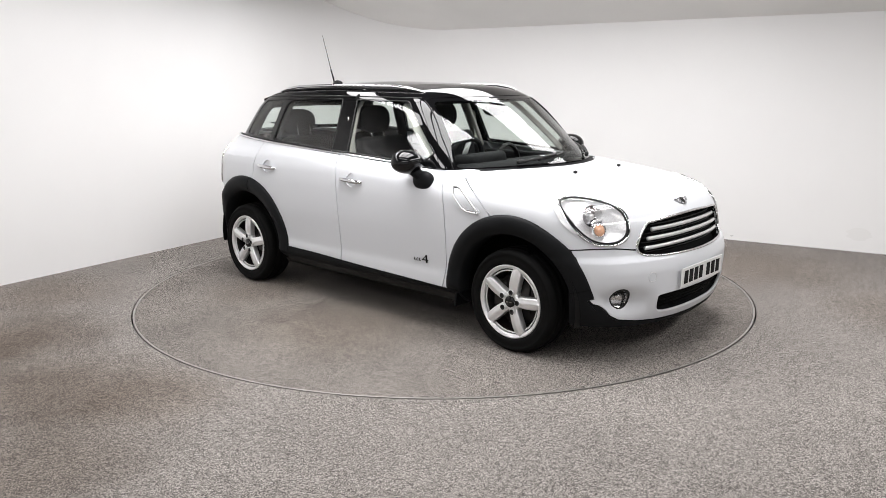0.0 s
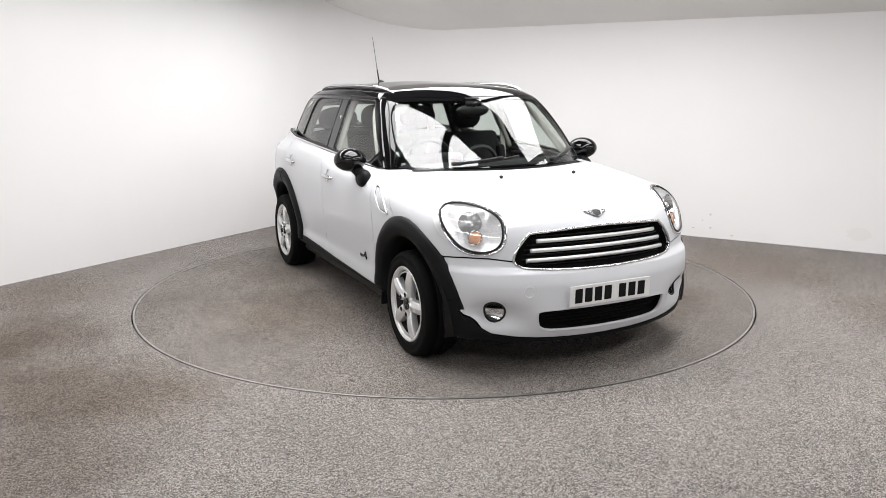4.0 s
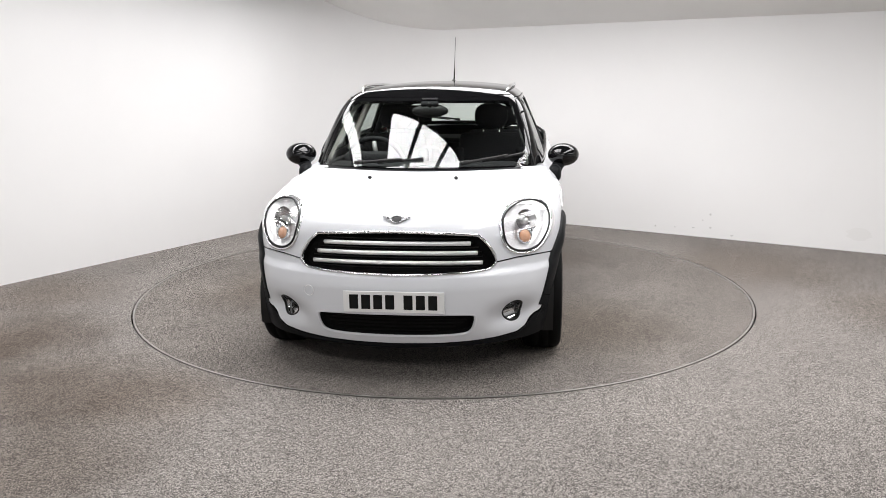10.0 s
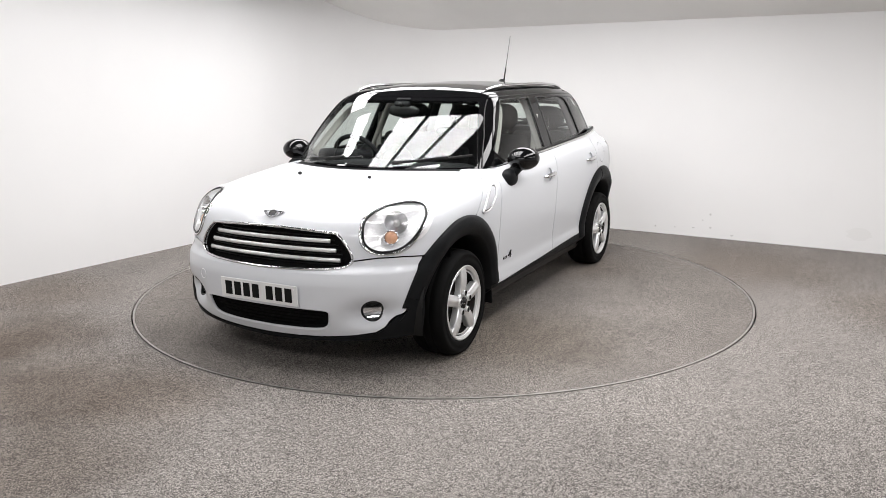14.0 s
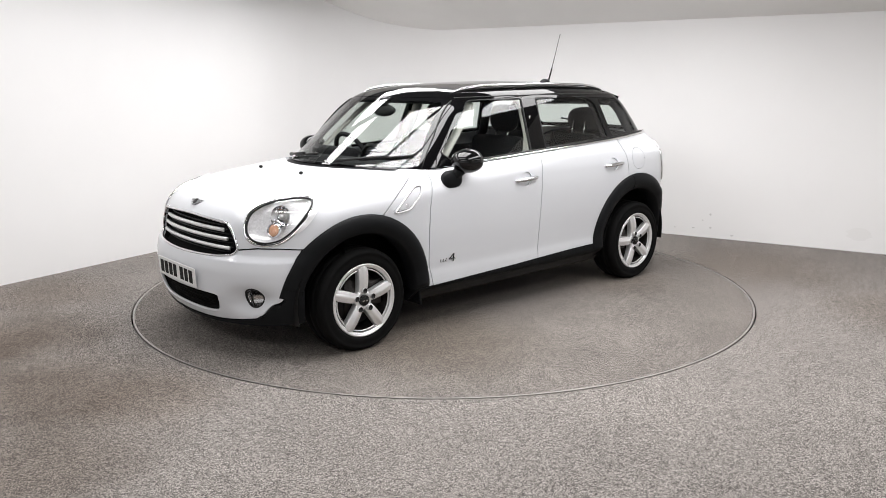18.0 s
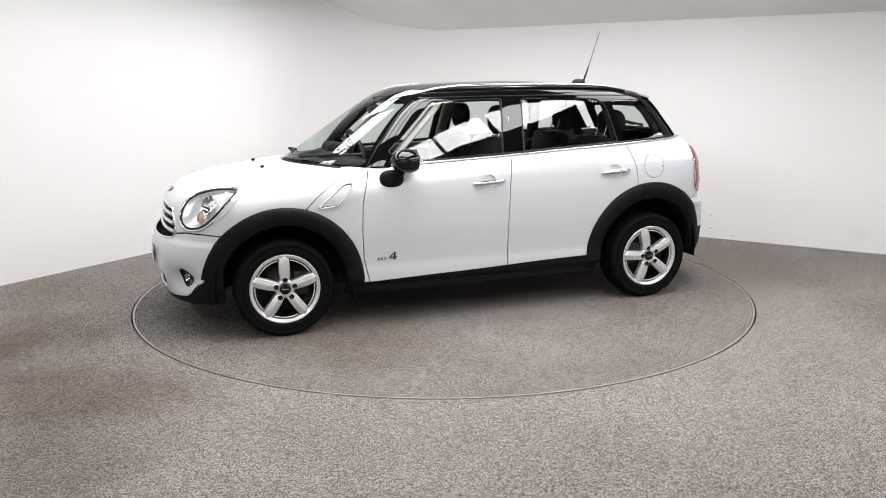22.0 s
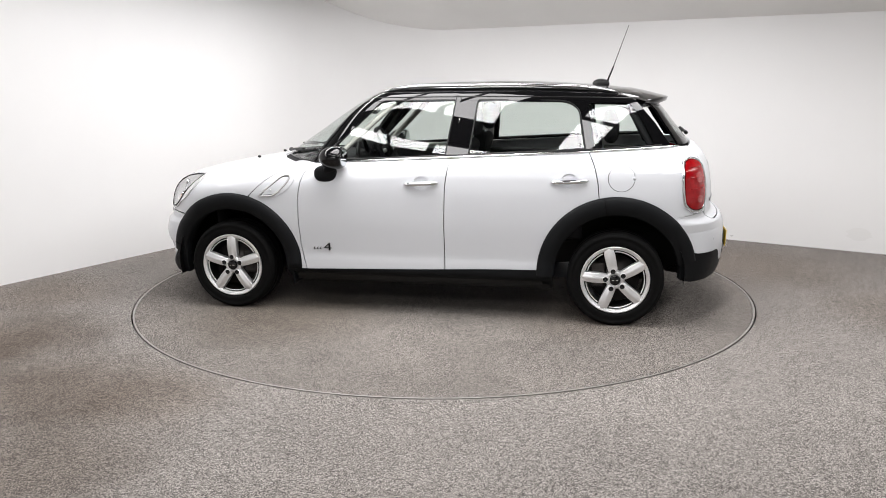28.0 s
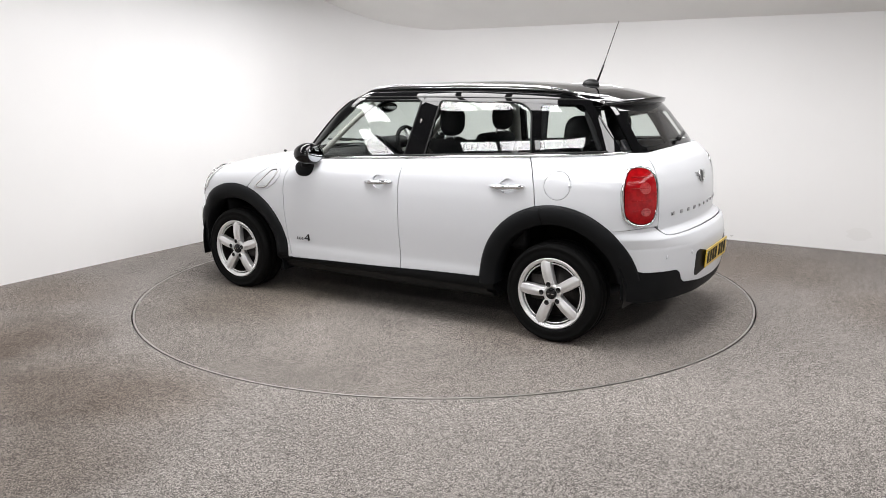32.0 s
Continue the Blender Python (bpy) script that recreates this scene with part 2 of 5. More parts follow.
# unseen low walls, made pale to bounce light on to the car's front
for name, line in (("wall_east", [FAR_R, BACK]), ("wall_south", [BACK, FAR_L])):
    wall_strip(name, line, BOOTH_H, BOUNCE_WALL, "unseen pale wall behind the camera, added to bounce light")
    # unseen wall above, kept dark so the car's glass reflects no haze
    up = wall_strip(name + "_upper", line, HALL_H, DARK_UNSEEN, "unseen upper wall behind the camera, dark to deepen reflections", 0.2)
    for q in up.data.vertices:
        if q.co.z < 0:
            q.co.z = BOOTH_H + 0.002


def flat_ring(name, r0, r1, z, mat, n=160, depth=0.03):
    verts, faces = lathe([(r0, z - depth), (r0, z), (r1, z), (r1, z - depth)], n)
    return [(x, -zz, y) for x, y, zz in verts], faces


# floor: one sheet with a round opening for the turntable
def floor_sheet():
    n = 160
    size = ROOM * 1.5
    mid = CORNER + (LDIR + RDIR) * (ROOM / 2)
    verts = []
    for i in range(n):
        a = 2 * math.pi * i / n
        c, s = math.cos(a), math.sin(a)
        verts.append(((TABLE_R + 0.011) * c, (TABLE_R + 0.011) * s, 0))
    for i in range(n):
        a = 2 * math.pi * i / n
        verts.append((mid.x + size * math.cos(a), mid.y + size * math.sin(a), 0))
    for i in range(n):
        verts.append((verts[i][0], verts[i][1], -0.05))
    faces = [(i, n + i, n + (i + 1) % n, (i + 1) % n) for i in range(n)] + [(i, (i + 1) % n, 2 * n + (i + 1) % n, 2 * n + i) for i in range(n)]
    return verts, faces


v, f = floor_sheet()
tagged(raw("floor", v, f, CARPET, smooth=False), "grey flecked short-pile carpet floor", kind="structure")
tagged(slab("floor_pit", [(2.6 * math.cos(i * 0.1571), 2.6 * math.sin(i * 0.1571)) for i in range(40)], -0.09, -0.05, DARKGAP), "dark pit under the turntable")

turntable = tagged(new("turntable"), "round grey carpeted turntable flush with the floor, turning slowly", "turntable")
v, f = lathe([(0.0001, 0.0), (TABLE_R - 0.014, 0.0), (TABLE_R - 0.014, -0.045)], 160)
raw("deck", [(x, -z, y) for x, y, z in v], [q[::-1] for q in f], DISC, turntable, "grey flecked carpet disc", smooth=False)
v, f = flat_ring("rim", TABLE_R - 0.011, TABLE_R + 0.001, 0.001, TRIM)
raw("rim", v, f, TRIM, turntable, "thin aluminium edge", smooth=False)

# ceiling: pitched, rising from the north wall
PITCH, EAVE, RIDGE = 0.40, 2.09, 5.6


def roof_slab(name, s0, s1, label):
    """One slope of the ceiling between two distances from the north wall."""
    z = lambda q: EAVE + PITCH * min(q, RIDGE)
    pts = []
    for q, e in ((s0, 0), (s0, 1), (s1, 1), (s1, 0)):
        a = CORNER - RDIR * 0.3 + LDIR * q + RDIR * ((ROOM + 0.6) * e)
        pts.append((a.x, a.y, z(q)))
    verts = pts + [(x, y, h + 0.1) for x, y, h in pts]
    faces = [(0, 1, 2, 3), (7, 6, 5, 4)] + [(i, 4 + i, 4 + (i + 1) % 4, (i + 1) % 4) for i in range(4)]
    tagged(raw(name, verts, faces, CEIL, label=label, smooth=False), kind="structure")
    # slopes out of view are darkened to keep roof and glass reflections black
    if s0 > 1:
        bpy.data.objects[name].data.materials[0] = DARK_UNSEEN


roof_slab("ceiling", -0.3, 1.25, "pale grey sloping ceiling")
roof_slab("ceiling_upper", 1.25, RIDGE, "unseen upper ceiling slope, dark to deepen reflections")
roof_slab("ceiling_flat", RIDGE, ROOM + 0.3, "unseen flat hall ceiling, dark to deepen reflections")

# scuffs on the north wall
NIN = Vector((-RDIR.y, RDIR.x)) * -1
for along, z, w, h in ((4.05, 0.087, 0.016, 0.008), (4.21, 0.232, 0.012, 0.014), (4.217, 0.10, 0.012, 0.014), (4.425, 0.04, 0.02, 0.008), (3.67, 0.07, 0.014, 0.010), (3.87, 0.077, 0.010, 0.008), (4.14, 0.17, 0.008, 0.008)):
    p = CORNER + RDIR * along
    ring = []
    for k in range(9):
        a = 2 * math.pi * k / 9
        rr = random.uniform(0.6, 1.0)
        ring.append((p.x + RDIR.x * w * rr * math.cos(a) + NIN.x * 0.0015, p.y + RDIR.y * w * rr * math.cos(a) + NIN.y * 0.0015, z + h * rr * math.sin(a)))
    ob = raw("scuff_mark", ring, [tuple(range(9))], SCUFF, bpy.data.objects["wall_north"], smooth=False)
p = CORNER + RDIR * 5.52
raw("scuff_mark", [(p.x + RDIR.x * 0.10 * math.cos(k * 0.4) * (1 + 0.2 * math.sin(3 * k)) + NIN.x * 0.001, p.y + RDIR.y * 0.10 * math.cos(k * 0.4) * (1 + 0.2 * math.sin(3 * k)) + NIN.y * 0.001, 0.16 + 0.06 * math.sin(k * 0.4)) for k in range(16)], [tuple(range(16))], SMUDGE, bpy.data.objects["wall_north"], "pale rubbed patch", smooth=False)
for px, py in ((1.92, -1.98), (2.3, -3.0), (-0.9, -3.4)):
    ring = [(px + random.uniform(0.5, 1) * 0.022 * math.cos(k * 0.7), py + random.uniform(0.5, 1) * 0.012 * math.sin(k * 0.7), 0.002) for k in range(9)]
    raw("stain", ring, [tuple(range(9))], SOILED, bpy.data.objects["floor"], smooth=False)
for px, py, k2 in ((1.58, -1.31, 1.0), (0.4, 1.8, 0.6), (-1.5, 1.2, 0.6), (1.9, 0.5, 0.5)):
    ring = [(px + random.uniform(0.6, 1) * 0.03 * k2 * math.cos(k * 0.7), py + random.uniform(0.6, 1) * 0.015 * k2 * math.sin(k * 0.7), 0.002) for k in range(9)]
    raw("stain", ring, [tuple(range(9))], SOILED, turntable, smooth=False)

# ---- the car: its skin as two smooth solids, x forward, y to its left, origin between the axles on the ground ----
OX, OY = 0.0293, -0.0257
AXLE = 1.2975
WHEEL_R = 0.306


def curve(*xy):
    """A smooth monotone curve through (x, y) pairs, x rising."""
    xs, ys = np.array(xy[0::2], float), np.array(xy[1::2], float)
    h, d = np.diff(xs), np.diff(ys) / np.diff(xs)
    m = np.zeros(len(xs))
    for i in range(1, len(xs) - 1):
        m[i] = 0 if d[i - 1] * d[i] <= 0 else (h[i - 1] + h[i]) / (h[i - 1] / d[i - 1] + h[i] / d[i])
    m[0], m[-1] = d[0], d[-1]

    def at(q):
        q = np.asarray(q, float)
        i = np.clip(np.searchsorted(xs, q) - 1, 0, len(xs) - 2)
        t = (q - xs[i]) / h[i]
        c = np.clip(t, 0, 1)
        y = (2 * c**3 - 3 * c**2 + 1) * ys[i] + (c**3 - 2 * c**2 + c) * h[i] * m[i] + (3 * c**2 - 2 * c**3) * ys[i + 1] + (c**3 - c**2) * h[i] * m[i + 1]
        return y + np.where(t < 0, m[0] * (q - xs[0]), 0) + np.where(t > 1, m[-1] * (q - xs[-1]), 0)
    return at


def smax(a, b, k):
    h = np.maximum(k - np.abs(a - b), 0) / k
    return np.maximum(a, b) + h * h * k * 0.25


def belt(x):
    return 1.0495 - 0.0525 * np.asarray(x, float)


side_w = curve(0.15, 0.812, 0.25, 0.832, 0.31, 0.841, 0.355, 0.8405, 0.40, 0.8375, 0.47, 0.843, 0.65, 0.860, 0.82, 0.866, 0.92, 0.860, 1.00, 0.842, 1.06, 0.815, 1.16, 0.775)
plan_f = curve(0.9, 1.0, 1.2, 0.997, 1.5, 0.980, 1.75, 0.945, 2.1, 0.87)
plan_r = curve(1.0, 1.0, 1.3, 0.995, 1.55, 0.975, 1.8, 0.94, 2.1, 0.86)
bonnet_z = curve(0.6, 1.06, 0.9, 1.038, 1.15, 1.012, 1.36, 0.985, 1.56, 0.950, 1.77, 0.905, 1.93, 0.865, 2.1, 0.81)
nose_x = curve(0.12, 1.92, 0.20, 1.980, 0.28, 2.015, 0.37, 2.042, 0.50, 2.040, 0.57, 2.026, 0.61, 1.988, 0.70, 1.974, 0.80, 1.948, 0.90, 1.905)
tail_x = curve(0.15, 1.93, 0.25, 1.985, 0.35, 2.022, 0.45, 2.034, 0.58, 2.030, 0.65, 2.010, 0.70, 1.935, 0.80, 1.935, 0.92, 1.922, 1.00, 1.900, 1.06, 1.870, 1.10, 1.832, 1.14, 1.775, 1.25, 1.60)


def body_field(p):
    x, y, z = p[:, 0], np.abs(p[:, 1]), p[:, 2]
    side = y - side_w(z) * np.where(x > 0, plan_f(np.maximum(x, 0.9)), plan_r(np.maximum(-x, 1.0)) - 0.085 * np.clip((z - 0.98) / 0.13, 0, 1.5) * np.clip((-x - 1.05) / 0.55, 0, 1.2))
    top = z - (np.where(x > 0.6, bonnet_z(np.maximum(x, 0.6)), 1.07 + 0.10 * (0.6 - x)) - 0.075 * y**2 - 0.05 * y**4)
    scoop = 0.080 * np.exp(-((y - 0.600) / 0.115)**2 - ((z - 0.358 - 0.10 * (y - 0.60)) / 0.058)**2)
    front = x - (nose_x(z) - 0.225 * y**2 - 0.36 * y**4 - scoop)
    gate_h = np.clip((z - 0.60) / 0.10, 0, 1)
    rear = -x - (tail_x(z) - (0.20 - 0.03 * gate_h) * y**2 - (0.33 - 0.14 * gate_h) * y**4)
    return smax(smax(smax(side, front, 0.13), rear, 0.16), top, 0.12)


glass_w = lambda z: (-0.1429 * z * z - 0.0533 * z + 1.0078) * (1 - 0.02 * np.clip((z - 1.0) / 0.4, 0, 1.2) - 0.024)
roof_z = curve(0.2, 1.527, 0.5, 1.536, 0.75, 1.530, 1.15, 1.508, 1.45, 1.470, 1.75, 1.415)
roof_f = curve(-0.3, 1.533, 0.0, 1.524, 0.2, 1.511, 0.35, 1.490, 0.55, 1.44)
screen_x = lambda z: -0.1151 * z * z - 1.2834 * z + 2.5633
rearglass_x = curve(1.00, 1.858, 1.12, 1.778, 1.19, 1.725, 1.293, 1.640, 1.388, 1.566, 1.45, 1.515)


def cabin_field(p):
    x, y, z = p[:, 0], np.abs(p[:, 1]), p[:, 2]
    taper = 1 - 0.14 * np.clip((x - 0.1) / 0.9, 0, 2)**2 - 0.13 * np.clip((-x - 0.6) / 1.0, 0, 2)**2
    side = y - glass_w(z) * taper
    top = z - (np.where(x > -0.25, roof_f(x), roof_z(-x)) - 0.047 * (y / 0.6)**2)
    fb = 0.45 + (z - 1.0) * -0.60
    front = x - (screen_x(z) - fb * (y / 0.72)**2)
    rear = -x - (rearglass_x(z) - 0.12 * y**2 - 0.45 * y**4)
    return smax(smax(smax(side, front, 0.06), rear, 0.12), top, 0.10)


def solve(field, start, way, reach, steps=90):
    """Where rays first enter a solid; start and way are arrays."""
    s = np.linspace(0, reach, steps)
    lo, hi = np.full(len(start), reach), np.full(len(start), reach)
    left = np.arange(len(start))
    for a, b in zip(s[:-1], s[1:]):
        inside = field(start[left] + way[left] * b) <= 0
        lo[left[inside]], hi[left[inside]] = a, b
        left = left[~inside]
        if not len(left):
            break
    for _ in range(18):
        mid = (lo + hi) / 2
        inside = field(start + way * mid[:, None]) <= 0
        hi = np.where(inside, mid, hi)
        lo = np.where(inside, lo, mid)
    return start + way * hi[:, None]


def normals(field, p, e=2e-3):
    g = np.stack([field(p + np.eye(3)[i] * e) - field(p - np.eye(3)[i] * e) for i in range(3)], 1)
    return g / np.linalg.norm(g, axis=1)[:, None]


def cast(field, q, view):
    """Points of the skin over plane coordinates q: 'left'/'right' take (x, z), 'top' (x, y), 'front'/'rear' (y, z), 'nose'/'stern' (angle, z)."""
    q = np.asarray(q, float)
    a, b = q[:, 0], q[:, 1]
    o, n = np.zeros_like(a), len(a)
    one = np.ones_like(a)
    if view in ("left", "right"):
        s = 1 if view == "left" else -1
        start, way = np.stack([a, s * 1.3 * one, b], 1), np.array([[0, -s, 0]]) * one[:, None]
    elif view == "top":
        start, way = np.stack([a, b, 2.0 * one], 1), np.array([[0, 0, -1]]) * one[:, None]
    elif view in ("front", "rear"):
        s = 1 if view == "front" else -1
        start, way = np.stack([s * 2.4 * one, a, b], 1), np.array([[-s, 0, 0]]) * one[:, None]
        return solve(field, start, way.astype(float), 2.3, 110)
    elif isinstance(view, tuple):
        # rays towards an inner point, by azimuth and elevation in degrees; s is the way the azimuth counts from
        o3, s = view
        az, el = np.radians(a), np.radians(b)
        u = np.stack([s * np.cos(az) * np.cos(el), np.sin(az) * np.cos(el), np.sin(el)], 1)
        return solve(field, np.array(o3) + u * 1.6, -u, 1.58, 120)
    elif view == "girth":
        u = np.stack([o, np.sin(np.radians(b)), np.cos(np.radians(b))], 1)
        start, way = np.stack([a, o, 1.2 * one], 1) + u * 1.0, -u
        return solve(field, start, way, 0.98, 120)
    else:
        s = 1 if view == "nose" else -1
        ux, uy = s * np.cos(np.radians(a)), np.sin(np.radians(a))
        start, way = np.stack([s * 1.15 + ux * 1.5, uy * 1.5, b], 1), np.stack([-ux, -uy, o], 1)
    return solve(field, start, way.astype(float), 1.45)


def resample(line, n):
    p = np.asarray(line, float)
    d = np.concatenate([[0], np.cumsum(np.linalg.norm(np.diff(p, axis=0), axis=1))])
    t = np.linspace(0, d[-1], n)
    return np.stack([np.interp(t, d, p[:, 0]), np.interp(t, d, p[:, 1])], 1)


def rounded(points, r=0.03, n=6):
    """A closed outline with its corners rounded by up to r (one number, or one a corner)."""
    out = []
    k = len(points)
    for i, p in enumerate(points):
        p, a, b = np.array(p, float), np.array(points[i - 1], float), np.array(points[(i + 1) % k], float)
        rr = r[i] if isinstance(r, (list, tuple)) else r
        da, db = a - p, b - p
        la, lb = np.linalg.norm(da), np.linalg.norm(db)
        rr = min(rr, la * 0.45, lb * 0.45)
        s, e = p + da / la * rr, p + db / lb * rr
        for t in np.linspace(0, 1, n):
            out.append((1 - t)**2 * s + 2 * t * (1 - t) * p + t * t * e)
    return np.array(out)


def smooth_outline(points, n=60):
    """A closed smooth loop through points."""
    p = np.array(points, float)
    k = len(p)
    out = []
    for i in range(k):
        a, b, c, d = p[i - 1], p[i], p[(i + 1) % k], p[(i + 2) % k]
        for t in np.linspace(0, 1, max(2, n // k), endpoint=False):
            out.append(0.5 * (2 * b + (c - a) * t + (2 * a - 5 * b + 4 * c - d) * t * t + (3 * b - a - 3 * c + d) * t**3))
    return np.array(out)


def inside_poly(q, poly):
    x, y = q[:, 0], q[:, 1]
    inside = np.zeros(len(q), bool)
    for (x0, y0), (x1, y1) in zip(poly, np.roll(poly, -1, 0)):
        c = ((y0 > y) != (y1 > y)) & (x < (x1 - x0) * (y - y0) / (y1 - y0 + 1e-12) + x0)
        inside ^= c
    return inside


def nearest_on(q, poly):
    best, dist = q.copy(), np.full(len(q), 1e9)
    for a, b in zip(poly, np.roll(poly, -1, 0)):
        ab = b - a
        t = np.clip(((q - a) @ ab) / (ab @ ab + 1e-12), 0, 1)
        c = a + t[:, None] * ab
        d = np.linalg.norm(q - c, axis=1)
        m = d < dist
        best[m], dist[m] = c[m], d[m]
    return best, dist


def coons(bottom, right, top, left, nu, nv):
    """A grid of plane points between four lines: bottom and top run left to right, left and right run upwards."""
    B, T, L, R = resample(bottom, nu), resample(top, nu), resample(left, nv), resample(right, nv)
    u, v = np.linspace(0, 1, nu)[None, :, None], np.linspace(0, 1, nv)[:, None, None]
    g = (1 - v) * B[None] + v * T[None] + (1 - u) * L[:, None] + u * R[:, None]
    g -= (1 - u) * (1 - v) * B[0] + u * (1 - v) * B[-1] + (1 - u) * v * T[0] + u * v * T[-1]
    faces = [(j * nu + i, j * nu + i + 1, (j + 1) * nu + i + 1, (j + 1) * nu + i) for j in range(nv - 1) for i in range(nu - 1)]
    return g.reshape(-1, 2), faces


def wrap(bottom, right, top, left, nu, nv):
    """As coons, for lines given by angle in degrees and height."""
    k = np.array([0.0155, 1.0])
    q, faces = coons(*[np.asarray(e, float) * k for e in (bottom, right, top, left)], nu, nv)
    return q / k, faces


def disc_grid(outline, rings=5):
    """A grid of plane points that fills a closed outline."""
    o = np.asarray(outline, float)
    c = o.mean(0)
    k = len(o)
    q = [c] + [c + (p - c) * r / rings for r in range(1, rings + 1) for p in o]
    faces = [(0, 1 + i, 1 + (i + 1) % k) for i in range(k)]
    for r in range(rings - 1):
        a, b = 1 + r * k, 1 + (r + 1) * k
        faces += [(a + i, b + i, b + (i + 1) % k, a + (i + 1) % k) for i in range(k)]
    return np.array(q), faces


def punch(q, faces, holes, scale=(1.0, 1.0)):
    """Cut closed outlines out of a grid, its rim snapped on to them; scale evens out the two coordinates."""
    q = q * scale
    for poly in holes:
        poly = np.asarray(poly, float) * scale
        ins = inside_poly(q, poly)
        keep = [f for f in faces if sum(ins[i] for i in f) * 2 <= len(f)]
        gone = [f for f in faces if sum(ins[i] for i in f) * 2 > len(f)]
        rim = sorted({i for f in gone for i in f} & {i for f in keep for i in f})
        stray = sorted({i for f in keep for i in f if ins[i]} | set(rim))
        if stray:
            q[stray], _ = nearest_on(q[stray], poly)
        faces = keep
    used = sorted({i for f in faces for i in f})
    at = {o: i for i, o in enumerate(used)}
    return q[used] / scale, [tuple(at[i] for i in f) for f in faces]


def skin(field, q, faces, view, lift=0.0, lip=0.014):
    """Mesh data of a panel on the skin: its face, and a lip turned inwards round its edge."""
    p = cast(field, q, view)
    nrm = normals(field, p)
    p = p + nrm * lift
    # face winding outwards
    f0 = faces[len(faces) // 2]
    a, b, c = p[f0[0]], p[f0[1]], p[f0[2]]
    if np.cross(b - a, c - a) @ nrm[f0[0]] < 0:
        faces = [f[::-1] for f in faces]
    verts, out = list(p), list(faces)
    if lip:
        count = {}
        for f in faces:
            for i in range(len(f)):
                e = (f[i], f[(i + 1) % len(f)])
                count[e] = 1
        rim = [e for e in count if (e[1], e[0]) not in count]
        idx = {}
        for i in sorted({i for e in rim for i in e}):
            idx[i] = len(verts)
            verts += [p[i], p[i] - nrm[i] * lip]
        for i, j in rim:
            out.append((idx[j], idx[i], idx[i] + 1, idx[j] + 1))
    return verts, out, nrm


def true_normals(ob, nrm, count):
    """Shade a panel by the skin's own normals; its lip keeps its own."""
    n = np.zeros((count, 3))
    n[:len(nrm)] = nrm
    ob.data.normals_split_custom_set_from_vertices([tuple(k) for k in n])
    return ob


def panel(name, field, q, faces, view, mat, parent, label="", lift=0.0, lip=0.014, holes=()):
    if len(holes):
        q, faces = punch(np.asarray(q), faces, holes, (0.0155, 1.0) if view in ("nose", "stern") else (1.0, 1.0))
    v, f, nrm = skin(field, q, faces, view, lift, lip)
    return true_normals(raw(name, v, f, mat, parent, label), nrm, len(v))


def inner_part(q, faces, outline):
    """The part of a grid inside a closed outline, its rim snapped on to it."""
    q = q.copy()
    ins = inside_poly(q, np.asarray(outline, float))
    keep = [f for f in faces if sum(ins[i] for i in f) * 2 >= len(f)]
    stray = sorted({i for f in keep for i in f if not ins[i]})
    if stray:
        q[stray], _ = nearest_on(q[stray], np.asarray(outline, float))
    used = sorted({i for f in keep for i in f})
    at = {o: i for i, o in enumerate(used)}
    return q[used], [tuple(at[i] for i in f) for f in keep]


def line_on(field, q, view, lift=0.0):
    p = cast(field, np.asarray(q, float), view)
    return p + normals(field, p) * lift


def circle(cx, cz, r, n=48, a0=0.0, a1=360.0):
    a = np.radians(np.linspace(a0, a1, n, endpoint=abs(a1 - a0) < 359))
    return np.stack([cx + r * np.cos(a), cz + r * np.sin(a)], 1)



def polar(points, view):
    """Azimuth and elevation, as cast() takes them, of points in space."""
    o3, s = view
    d = np.asarray(points, float) - np.array(o3)
    return np.stack([np.degrees(np.arctan2(d[:, 1], s * d[:, 0])), np.degrees(np.arctan2(d[:, 2], np.hypot(d[:, 0], d[:, 1])))], 1)


def mirrored(line):
    """A line over positive y continued to its mirror image, from negative to positive y."""
    p = np.asarray(line, float)
    m = p * [1, -1, 1]
    return np.concatenate([m, p[::-1][1:] if abs(p[-1, 1]) < 1e-6 else p[::-1]])

car = tagged(new("car"), "white five-door crossover car with gloss black roof, on the turntable", "car")
car.empty_display_size = 0.3
ARCHES = {"front": (1.290, 0.310, 0.495), "rear": (-1.300, 0.333, 0.500)}
SILL_Z = curve(-1.0, 0.347, -0.556, 0.339, 0.0, 0.318, 0.35, 0.308, 0.8, 0.294)
SIDES = (("left", 1), ("right", -1))
door_front = lambda z: np.interp(z, [0.28, 0.36, 0.447, 0.633, 0.80, 0.889, 0.96, 1.03], [0.755, 0.775, 0.793, 0.802, 0.796, 0.778, 0.752, 0.710])
door_mid = lambda z: np.interp(z, [0.30, 0.613, 0.873, 0.98, 1.08], [-0.199, -0.195, -0.203, -0.217, -0.240])
door_rear = lambda z: np.interp(z, [0.33, 0.78, 0.82, 0.92, 1.003, 1.06, 1.12], [-1.20, -1.19, -1.182, -1.172, -1.152, -1.130, -1.100])
GAP = 0.003


def upright(fx, z0, z1, shift=0.0, n=24):
    z = np.linspace(z0, z1, n)
    return np.stack([fx(z) + shift, z], 1)


def level(fz, x0, x1, shift=0.0, n=30):
    x = np.linspace(x0, x1, n)
    return np.stack([x, fz(x) + shift], 1)


def arch_hole(which, grow=-0.03):
    cx, cz, r = ARCHES[which]
    a = circle(cx, cz, r + grow, 60, 0, 180)
    return np.concatenate([a, [[cx - r - grow, -0.2], [cx + r + grow, -0.2]]])


